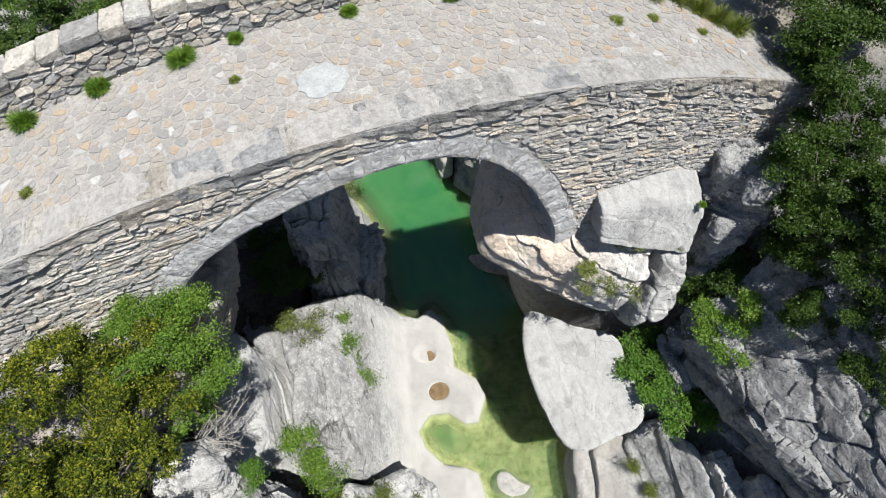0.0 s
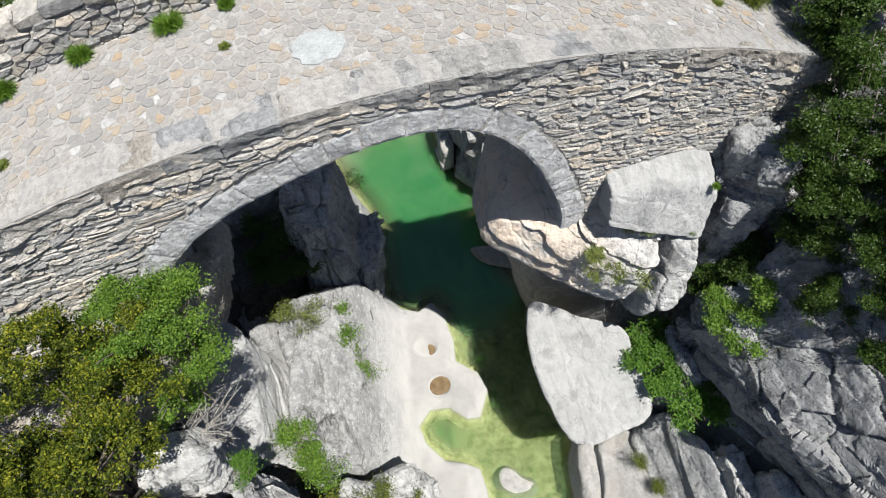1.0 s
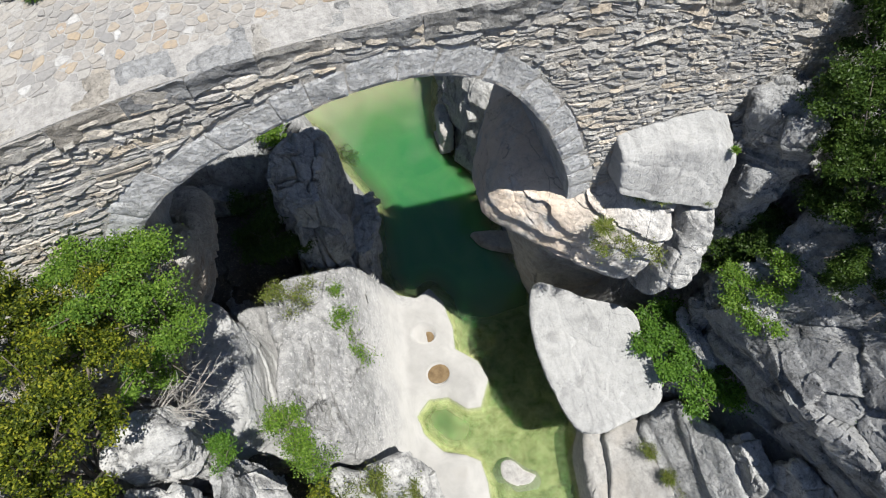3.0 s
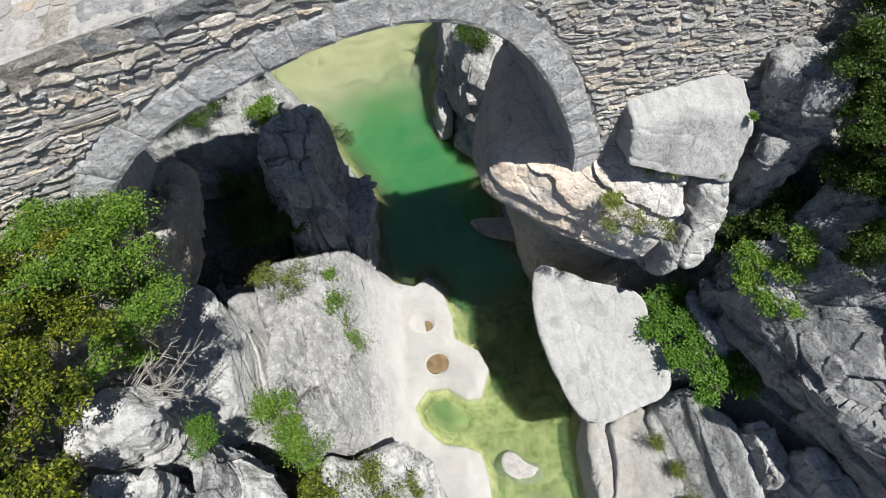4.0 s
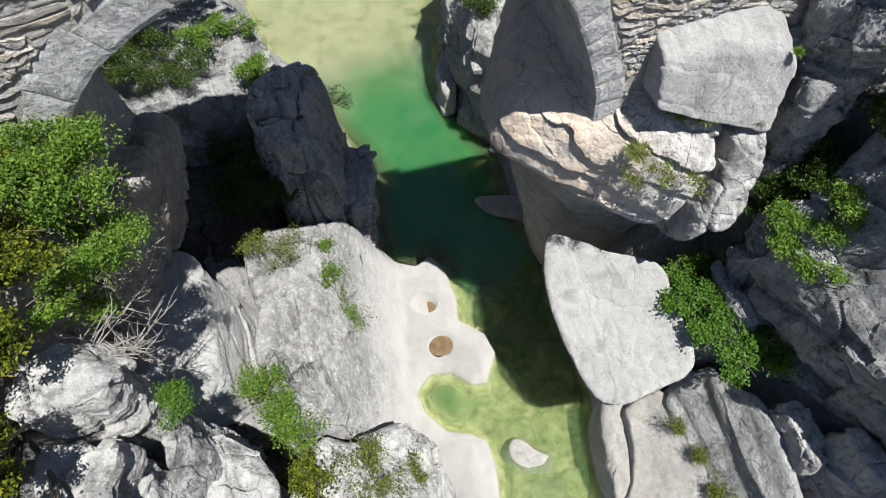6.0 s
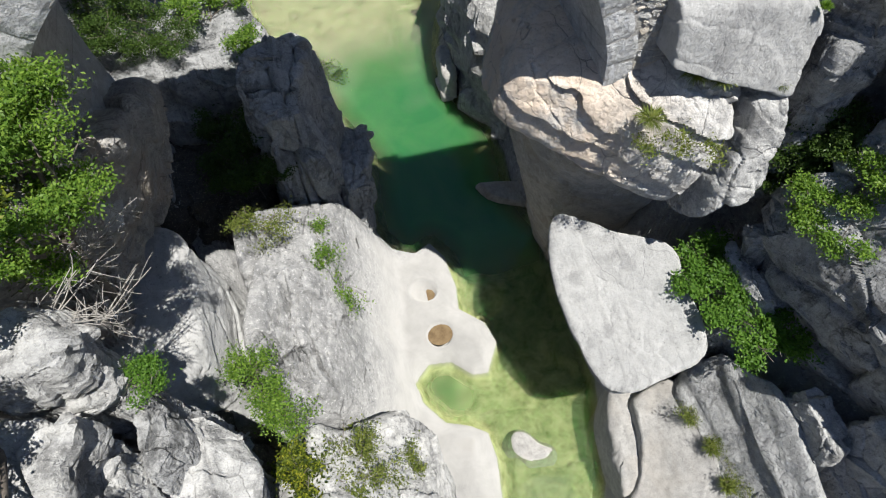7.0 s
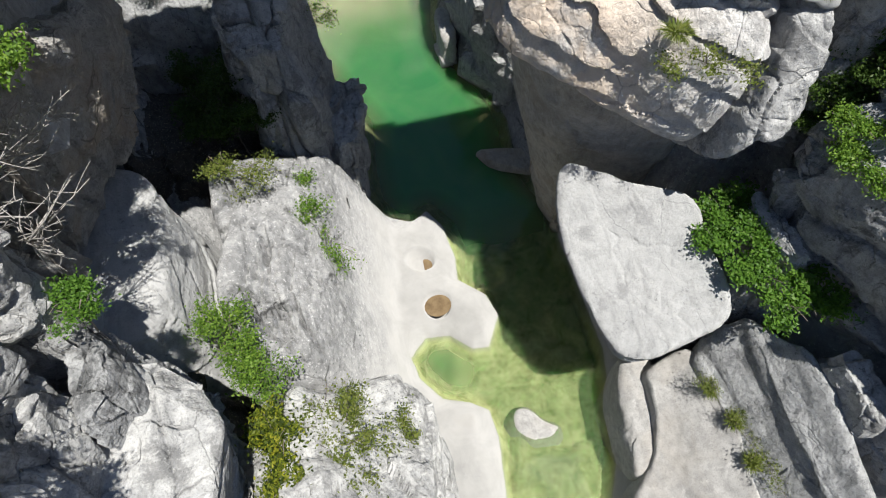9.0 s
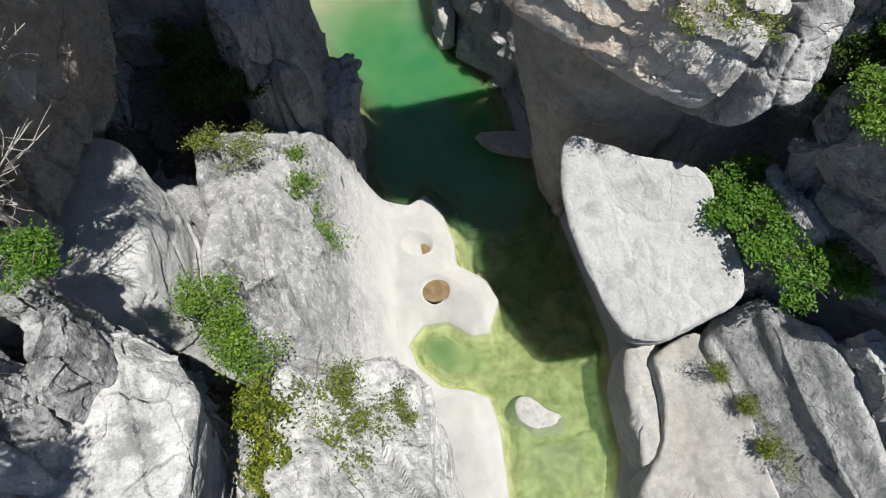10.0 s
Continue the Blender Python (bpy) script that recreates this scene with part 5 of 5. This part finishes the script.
def plant(name, label, category, foot, lumps, clumps, per, leaf, material, seed, spread=0.2, up=0.6, trunk=0.08, twigs=0):
    """A tree or shrub: a forking trunk from its foot into each lump of its crown, and the leaves."""
    rng = random.Random(seed)
    thing = tagged(new(name), label, category)
    thing.empty_display_size = 0.1
    bm = bmesh.new()
    top = Vector((sum(l[0] for l in lumps) / len(lumps), sum(l[1] for l in lumps) / len(lumps), sum(l[2] - 0.5 * l[5] for l in lumps) / len(lumps)))
    fork = Vector(foot).lerp(top, 0.55)
    limb(bm, foot, fork, trunk, trunk * 0.7, trunk, rng)
    for l in lumps:
        c = Vector(l[:3])
        limb(bm, fork, c, trunk * 0.55, trunk * 0.2, 0.15 * (c - fork).length, rng)
        for _ in range(4):
            e = c + Vector((rng.uniform(-1, 1) * l[3], rng.uniform(-1, 1) * l[4], rng.uniform(-0.3, 0.9) * l[5]))
            limb(bm, fork.lerp(c, rng.uniform(0.4, 0.9)), e, trunk * 0.22, 0.006, 0.08, rng, 5, 4)
    part("trunk", finish("trunk", bm, BARK, True), thing)
    part("crown", leaf_cloud("crown", lumps, clumps, per, leaf, material, seed, spread, up), thing)
    return thing


def tuft(name, label, foot, r, h, blades, material, seed, droop=0.5):
    """A tussock of grass: thin bent blades from one foot."""
    g = np.random.RandomState(seed)
    blades = int(blades * 1.8)
    ang = g.uniform(0, 2 * math.pi, blades)
    rise = np.arcsin(g.uniform(0.1, 1.0, blades))
    long = g.uniform(0.55, 1.0, blades)
    way = np.stack([np.cos(ang), np.sin(ang), 0 * ang], 1)
    root = np.array(foot) + way * (r * 0.45 * g.uniform(0, 1, blades))[:, None]
    side = np.stack([-np.sin(ang), np.cos(ang), 0 * ang], 1) * (0.005 * g.uniform(0.7, 1.6, blades))[:, None]
    up = np.array([[0, 0, 1.0]])
    tip = root + way * (0.75 * r * long * np.cos(rise))[:, None] + up * (h * long * np.sin(rise) - droop * 0.12 * r)[:, None]
    mid = root + (tip - root) * 0.55 + up * (0.15 * h * long)[:, None]
    v = np.stack([root - side, root + side, mid + side, mid - side, tip], 1).reshape(-1, 3)
    i = np.arange(blades)[:, None] * 5
    faces = (i + (0, 1, 2)).tolist() + (i + (0, 2, 3)).tolist() + (i + (3, 2, 4)).tolist()
    return tagged(new(name, mesh_of(name, v, faces, material, False)), label, "grass")


def build_plants():
    # crown lumps with y below 1 are added out of view to shade the boulders
    plant("tree", "yellow-green leafy tree growing beside the bridge", "tree", (-5.2, 4.2, 9.0), [(-4.9, 4.9, 14.0, 1.2, 0.9, 0.8), (-4.0, 3.5, 13.8, 0.9, 0.7, 0.6), (-3.9, 5.0, 13.6, 0.7, 0.7, 0.6),
          (-5.2, 3.0, 13.6, 1.2, 1.1, 0.8), (-4.3, 2.4, 13.3, 0.75, 0.55, 0.5), (-6.2, 4.4, 14.0, 1.1, 1.2, 0.8), (-6.3, 2.6, 13.6, 1.1, 1.1, 0.8), (-3.85, 2.2, 13.5, 0.45, 0.5, 0.35), (-4.2, 1.5, 13.3, 0.6, 0.6, 0.4), (-5.5, 1.4, 13.4, 0.9, 0.7, 0.5), (-3.15, 0.9, 13.4, 0.4, 0.3, 0.3), (-3.9, 0.8, 13.4, 0.6, 0.4, 0.4), (-3.3, 0.4, 13.2, 0.5, 0.4, 0.4), (-5.0, 4.5, 13.1, 0.7, 0.6, 0.3), (-4.6, 3.9, 13.0, 0.6, 0.5, 0.3), (-5.6, 3.8, 13.0, 0.8, 0.7, 0.3)], 3300, 44, 0.026, LEAF_YELLOW, 41, 0.06, 0.5)
    plant("tree", "bright green young tree at the bridge's foot", "tree", (-3.9, 5.3, 10.0), [(-3.05, 6.0, 13.4, 0.4, 0.3, 0.25), (-3.42, 5.75, 13.6, 0.47, 0.4, 0.3), (-2.92, 5.0, 13.5, 0.53, 0.5, 0.25), (-4.02, 5.9, 13.7, 0.47, 0.35, 0.3), (-3.62, 4.9, 14.1, 0.63, 0.5, 0.3), (-3.17, 4.1, 13.2, 0.53, 0.4, 0.25), (-3.17, 5.3, 12.5, 0.42, 0.5, 0.25), (-3.52, 4.5, 12.1, 0.47, 0.5, 0.25), (-3.92, 5.9, 12.4, 0.42, 0.45, 0.25), (-2.92, 4.5, 12.9, 0.37, 0.35, 0.2), (-4.12, 5.0, 13.1, 0.53, 0.5, 0.3), (-3.32, 5.9, 13.0, 0.37, 0.3, 0.2)], 880, 34, 0.025, LEAF_BRIGHT, 42, 0.08, 0.5)
    plant("tree", "dark green tree on the cliff beside the bridge", "tree", (10.4, 3.4, 8.0), [(10.2, 4.6, 12.6, 0.9, 0.9, 0.8), (10.3, 3.3, 11.8, 0.9, 0.8, 0.7), (10.7, 5.4, 13.6, 1.2, 1.0, 0.9), (10.2, 2.0, 11.2, 0.9, 0.8, 0.7),
          (10.8, 3.2, 13.2, 1.3, 1.3, 1.0), (11.2, 1.6, 12.6, 1.3, 1.2, 1.0), (9.7, 4.0, 10.9, 0.7, 0.7, 0.5), (9.5, 2.9, 10.4, 0.7, 0.6, 0.5), (9.8, 1.6, 10.2, 0.7, 0.6, 0.5), (10.1, 0.7, 10.2, 0.8, 0.6, 0.5), (10.3, 6.3, 14.3, 0.8, 0.8, 0.6), (9.7, 5.1, 13.2, 0.8, 0.7, 0.6), (9.5, 4.1, 12.2, 0.7, 0.7, 0.6)], 4300, 38, 0.032, LEAF_DARK, 43, 0.08, 0.4)
    plant("tree", "dark green tree over the road's end", "tree", (10.6, 7.2, 13.2), [(10.2, 6.9, 15.0, 0.7, 0.6, 0.4), (10.4, 8.3, 15.2, 0.9, 0.9, 0.5), (11.4, 7.0, 15.0, 0.9, 0.9, 0.6)], 800, 34, 0.036, LEAF_DARK, 44, 0.12)
    plant("tree", "dense green tree behind the parapet", "tree", (-5.0, 15.0, 8.0), [(-5.2, 13.6, 13.4, 1.5, 1.3, 1.1), (-7.2, 14.5, 13.8, 1.7, 1.6, 1.3), (-3.4, 14.6, 12.9, 1.2, 1.3, 1.0), (-2.0, 15.6, 12.2, 1.2, 1.2, 1.0), (-5.0, 16.0, 13.0, 1.8, 1.5, 1.2)], 1875, 50, 0.039, LEAF_DARK, 53, 0.1)
    plant("tree", "green tree farther up the wooded bank", "tree", (-4.0, 19.0, 7.5), [(-4.2, 18.5, 12.0, 1.8, 1.7, 1.2), (-7.4, 19.0, 12.8, 2.2, 2.0, 1.4), (-2.4, 19.5, 11.3, 1.5, 1.5, 1.2), (-5.4, 22.0, 12.2, 2.2, 2.0, 1.3)], 1625, 50, 0.045, LEAF_BRIGHT, 54, 0.11)
    plant("fig_bush", "lush green broad-leaved bush in a rock cleft", "bush", (7.9, 3.0, 4.6), [(7.1, 4.5, 6.0, 0.4, 0.35, 0.25), (7.8, 4.4, 6.0, 0.4, 0.35, 0.3), (6.95, 3.95, 6.0, 0.4, 0.35, 0.25), (7.5, 3.6, 6.1, 0.5, 0.4, 0.3), (7.25, 2.9, 5.9, 0.5, 0.5, 0.3),
          (8.0, 3.1, 6.1, 0.4, 0.5, 0.3), (7.9, 2.4, 5.9, 0.5, 0.45, 0.3), (7.35, 2.0, 5.8, 0.45, 0.4, 0.25), (8.1, 1.9, 5.9, 0.45, 0.4, 0.25)], 820, 17, 0.046, LEAF_FIG, 45, 0.09, 0.6, 0.035)
    plant("bush", "yellow-green bush on the shaded cliff", "bush", (9.0, 3.4, 7.4), [(8.35, 3.85, 8.7, 0.4, 0.4, 0.3), (8.1, 3.55, 8.4, 0.3, 0.3, 0.25), (8.3, 2.8, 8.6, 0.35, 0.35, 0.3), (8.65, 3.2, 8.9, 0.4, 0.45, 0.3), (9.1, 3.5, 9.4, 0.5, 0.5, 0.35)], 430, 22, 0.034, LEAF_BRIGHT, 46, 0.1, 0.6, 0.03)
    plant("bush", "dark leafy bush filling the gully", "bush", (8.8, 5.0, 7.0), [(8.7, 4.9, 8.8, 0.5, 0.5, 0.4), (8.95, 5.4, 9.2, 0.55, 0.5, 0.4), (8.5, 5.5, 8.2, 0.45, 0.45, 0.4), (9.3, 4.8, 9.5, 0.5, 0.5, 0.4), (9.1, 4.2, 9.4, 0.5, 0.4, 0.4), (8.6, 4.7, 7.9, 0.45, 0.4, 0.3), (8.9, 4.4, 8.5, 0.4, 0.4, 0.3)], 800, 24, 0.034, LEAF_DARK, 61, 0.11, 0.6, 0.03)
    plant("bush", "sparse green shrub on the lower cliff", "bush", (9.2, 0.2, 7.6), [(9.0, 0.3, 8.4, 0.5, 0.4, 0.3), (9.5, 0.0, 8.6, 0.5, 0.5, 0.35)], 165, 22, 0.036, LEAF_BRIGHT, 55, 0.11, 0.6, 0.03)
    plant("bush", "small light green shrub on the rock slab", "bush", (-2.2, 8.2, 6.7), [(-2.4, 8.3, 7.1, 0.4, 0.35, 0.2), (-1.9, 7.8, 6.9, 0.4, 0.35, 0.2), (-1.8, 8.5, 6.8, 0.35, 0.3, 0.2)], 120, 16, 0.028, LEAF_DRY, 47, 0.11, 0.5, 0.02)
    plant("bush", "light green leafy shrub on the rock slope", "bush", (-0.95, 7.4, 5.2), [(-1.0, 8.4, 5.9, 0.25, 0.35, 0.2), (-1.15, 7.5, 5.9, 0.45, 0.35, 0.25), (-0.75, 6.9, 5.6, 0.4, 0.4, 0.25), (-0.6, 6.5, 5.3, 0.3, 0.3, 0.2)], 210, 13, 0.032, LEAF_BRIGHT, 48, 0.13, 0.5, 0.015)
    plant("bush", "green shrub in a dark rock fissure", "bush", (-2.75, 3.9, 6.2), [(-2.75, 4.7, 7.3, 0.45, 0.35, 0.3), (-2.6, 4.1, 7.2, 0.45, 0.4, 0.3), (-2.4, 3.5, 7.1, 0.35, 0.4, 0.3), (-3.0, 4.9, 7.3, 0.3, 0.25, 0.2)], 300, 20, 0.029, LEAF_BRIGHT, 49, 0.11, 0.5, 0.02)
    plant("bush", "small dense green shrub among rock spikes", "bush", (-3.1, 3.2, 10.6), [(-3.05, 3.3, 11.1, 0.2, 0.2, 0.15), (-2.95, 3.1, 11.2, 0.18, 0.16, 0.12)], 130, 22, 0.02, LEAF_FIG, 140, 0.06, 0.5, 0.012)
    plant("bush", "leafy green shrub on the sunlit bank past the arch", "bush", (-3.0, 13.8, 8.0), [(-3.9, 13.3, 8.7, 0.6, 0.5, 0.4), (-3.3, 13.1, 8.6, 0.5, 0.4, 0.35), (-4.6, 13.5, 8.9, 0.6, 0.6, 0.4), (-2.7, 13.5, 8.5, 0.4, 0.4, 0.3), (-3.6, 14.1, 8.8, 0.7, 0.5, 0.4), (-4.4, 14.5, 9.0, 0.7, 0.6, 0.4)], 760, 24, 0.028, LEAF_DARK, 141, 0.11, 0.45, 0.03)
    plant("bush", "thin twigs with few leaves at the buttress edge", "bush", (0.2, 12.2, 6.9), [(0.5, 12.4, 7.4, 0.35, 0.3, 0.25), (0.7, 12.1, 7.0, 0.3, 0.25, 0.2)], 60, 12, 0.026, LEAF_BRIGHT, 142, 0.1, 0.5, 0.012)
    plant("bush", "olive green bush on the river rock", "bush", (-1.5, 2.3, 6.3), [(-1.7, 2.7, 7.0, 0.4, 0.4, 0.4), (-1.2, 2.7, 6.9, 0.4, 0.4, 0.4), (-1.5, 2.0, 7.2, 0.5, 0.45, 0.45), (-0.9, 2.0, 6.8, 0.45, 0.4, 0.35), (-1.3, 1.3, 7.1, 0.45, 0.4, 0.4)], 330, 22, 0.027, LEAF_DRY, 50, 0.1, 0.5, 0.025)
    plant("bush", "sparse green weeds along the joint between pale slabs", "bush", (6.6, 0.9, 2.8), [(6.5, 1.6, 3.15, 0.2, 0.25, 0.12), (6.6, 0.7, 3.2, 0.25, 0.3, 0.15), (6.65, 0.0, 3.2, 0.3, 0.3, 0.15), (6.75, -0.7, 3.2, 0.3, 0.35, 0.15)], 150, 13, 0.022, LEAF_DRY, 143, 0.1, 0.5, 0.012)
    plant("bush", "thin light shrub beside the olive bush", "bush", (-0.4, 2.1, 5.7), [(-0.4, 2.2, 6.2, 0.22, 0.3, 0.2)], 39, 17, 0.027, LEAF_DRY, 56, 0.08, 0.5, 0.012)
    plant("bush", "yellow-green bush beside the big boulder", "bush", (-2.45, 1.8, 6.6), [(-2.3, 2.5, 7.4, 0.3, 0.4, 0.35), (-2.25, 1.8, 7.5, 0.35, 0.45, 0.4), (-2.2, 1.2, 7.4, 0.3, 0.4, 0.3)], 330, 24, 0.033, LEAF_YELLOW, 51, 0.08, 0.6, 0.025)
    plant("bush", "wispy shrub hanging from the boulder", "bush", (5.8, 5.2, 9.9), [(5.6, 4.95, 10.0, 0.4, 0.25, 0.15), (6.3, 4.65, 9.9, 0.25, 0.2, 0.15), (5.2, 5.3, 9.9, 0.25, 0.2, 0.15)], 90, 14, 0.027, LEAF_DRY, 52, 0.09, 0.5, 0.012)
    plant("bush", "dark shrub in the shade under the arch", "bush", (-2.1, 10.3, 4.6), [(-2.1, 9.8, 7.1, 0.5, 0.4, 0.4), (-2.7, 10.0, 6.8, 0.5, 0.5, 0.4), (-1.6, 9.8, 6.8, 0.45, 0.4, 0.35), (-2.3, 10.6, 7.2, 0.5, 0.5, 0.4), (-1.8, 10.9, 7.3, 0.4, 0.5, 0.35), (-3.1, 10.8, 6.6, 0.5, 0.5, 0.4), (-2.8, 11.6, 7.0, 0.5, 0.5, 0.4)], 800, 24, 0.034, LEAF_DARK, 57, 0.11, 0.6, 0.03)
    plant("bush", "sunlit shrub on the upstream bank", "bush", (-1.6, 12.9, 7.6), [(-1.4, 12.8, 8.3, 0.4, 0.35, 0.3), (-1.1, 12.4, 8.1, 0.3, 0.3, 0.25)], 135, 22, 0.036, LEAF_BRIGHT, 58, 0.1, 0.6, 0.03)
    plant("bush", "leafy shrub on the rocks beyond the arch", "bush", (-2.3, 14.8, 7.4), [(-2.7, 14.9, 8.3, 0.5, 0.5, 0.35), (-1.9, 15.3, 8.2, 0.4, 0.4, 0.3), (-1.4, 15.2, 8.0, 0.35, 0.4, 0.3)], 195, 22, 0.036, LEAF_BRIGHT, 59, 0.1, 0.6, 0.03)
    plant("bush", "green shrub on rocks past the arch", "bush", (6.4, 16.5, 5.0), [(6.3, 16.5, 6.0, 0.6, 0.7, 0.5), (7.0, 17.5, 6.5, 0.8, 0.8, 0.6)], 240, 22, 0.042, LEAF_DARK, 60, 0.12, 0.6, 0.03)
    for foot, seed in (((-3.6, 4.3, 11.0), 71), ((-3.5, 5.2, 11.4), 72), ((-3.9, 4.8, 11.6), 73), ((-3.7, 3.9, 11.9), 74)):
        rng = random.Random(seed)
        bm = bmesh.new()
        for _ in range(13):
            tip = Vector(foot) + Vector((rng.uniform(-0.1, 0.9), rng.uniform(-0.6, 0.5), rng.uniform(0.1, 0.7)))
            limb(bm, foot, tip, 0.012, 0.004, 0.08, rng, 5, 5)
            for _ in range(4):
                a = Vector(foot).lerp(tip, rng.uniform(0.4, 0.95))
                limb(bm, a, a + Vector((rng.uniform(-0.3, 0.35), rng.uniform(-0.3, 0.3), rng.uniform(-0.05, 0.2))), 0.006, 0.002, 0.03, rng, 4, 3)
        tagged(new("dry_shrub", finish("dry_shrub", bm, TWIG, True)), "bare grey twigs of a dead shrub", "shrub")
    for k, (x, y, r, h) in enumerate([(-4.6, 9.15, 0.32, 0.3), (-3.2, 9.15, 0.26, 0.26), (-1.7, 9.12, 0.34, 0.24), (-0.72, 9.16, 0.17, 0.18), (1.3, 9.12, 0.2, 0.16), (3.2, 9.1, 0.28, 0.2), (4.2, 9.0, 0.16, 0.14), (4.75, 8.9, 0.16, 0.14)]):
        tuft("grass_tuft", "dark green tussock at the parapet's foot", (x, y, deck_z(x) + 0.02), r, h, 420, LEAF_BRIGHT, 80 + k)
    for k, (x, y, r) in enumerate([(6.15, 8.0, 0.22), (7.1, 8.1, 0.18), (8.1, 7.7, 0.16), (-4.5, 7.5, 0.16), (-0.9, 8.2, 0.12)]):
        tuft("grass_tuft", "low grass growing between the cobbles", (x, y, deck_z(x) + 0.01), r, 0.06, 120, LEAF_DRY, 95 + k)
    for k, (x, y) in enumerate([(7.6, 8.9), (7.9, 9.2), (8.3, 8.8), (8.6, 8.5), (8.9, 8.2), (9.2, 7.9), (8.5, 9.1), (7.2, 9.3)]):
        tuft("grass_tuft", "tall yellow-green grass at the road's edge", (x, y, deck_z(x) + 0.02), 0.4, 0.4, 300, LEAF_DRY, 110 + k)
    tuft("grass_tuft", "small green tuft on the grey block", (7.8, 5.38, 11.85), 0.13, 0.14, 120, LEAF_BRIGHT, 120)
    for k, (x, y, z, r) in enumerate([(6.2, 5.75, 10.75, 0.35), (6.6, 5.5, 10.7, 0.3), (5.3, 5.45, 10.3, 0.35), (7.6, 5.2, 10.5, 0.2)]):
        tuft("grass_tuft", "dry hanging grass in a rock joint", (x, y, z), r, 0.22, 160, LEAF_DRY, 130 + k, 1.6)
    for k, (x, y, z) in enumerate([(6.55, 1.5, 2.95), (6.6, 0.7, 2.98), (6.5, -0.2, 2.9)]):
        tuft("grass_tuft", "pale grass in a rock joint", (x, y, z), 0.3, 0.22, 160, LEAF_DRY, 150 + k)


build_ground()
build_water()
build_puddles()
build_rocks()
BRIDGE = build_bridge()
build_plants()
build_masonry(BRIDGE)
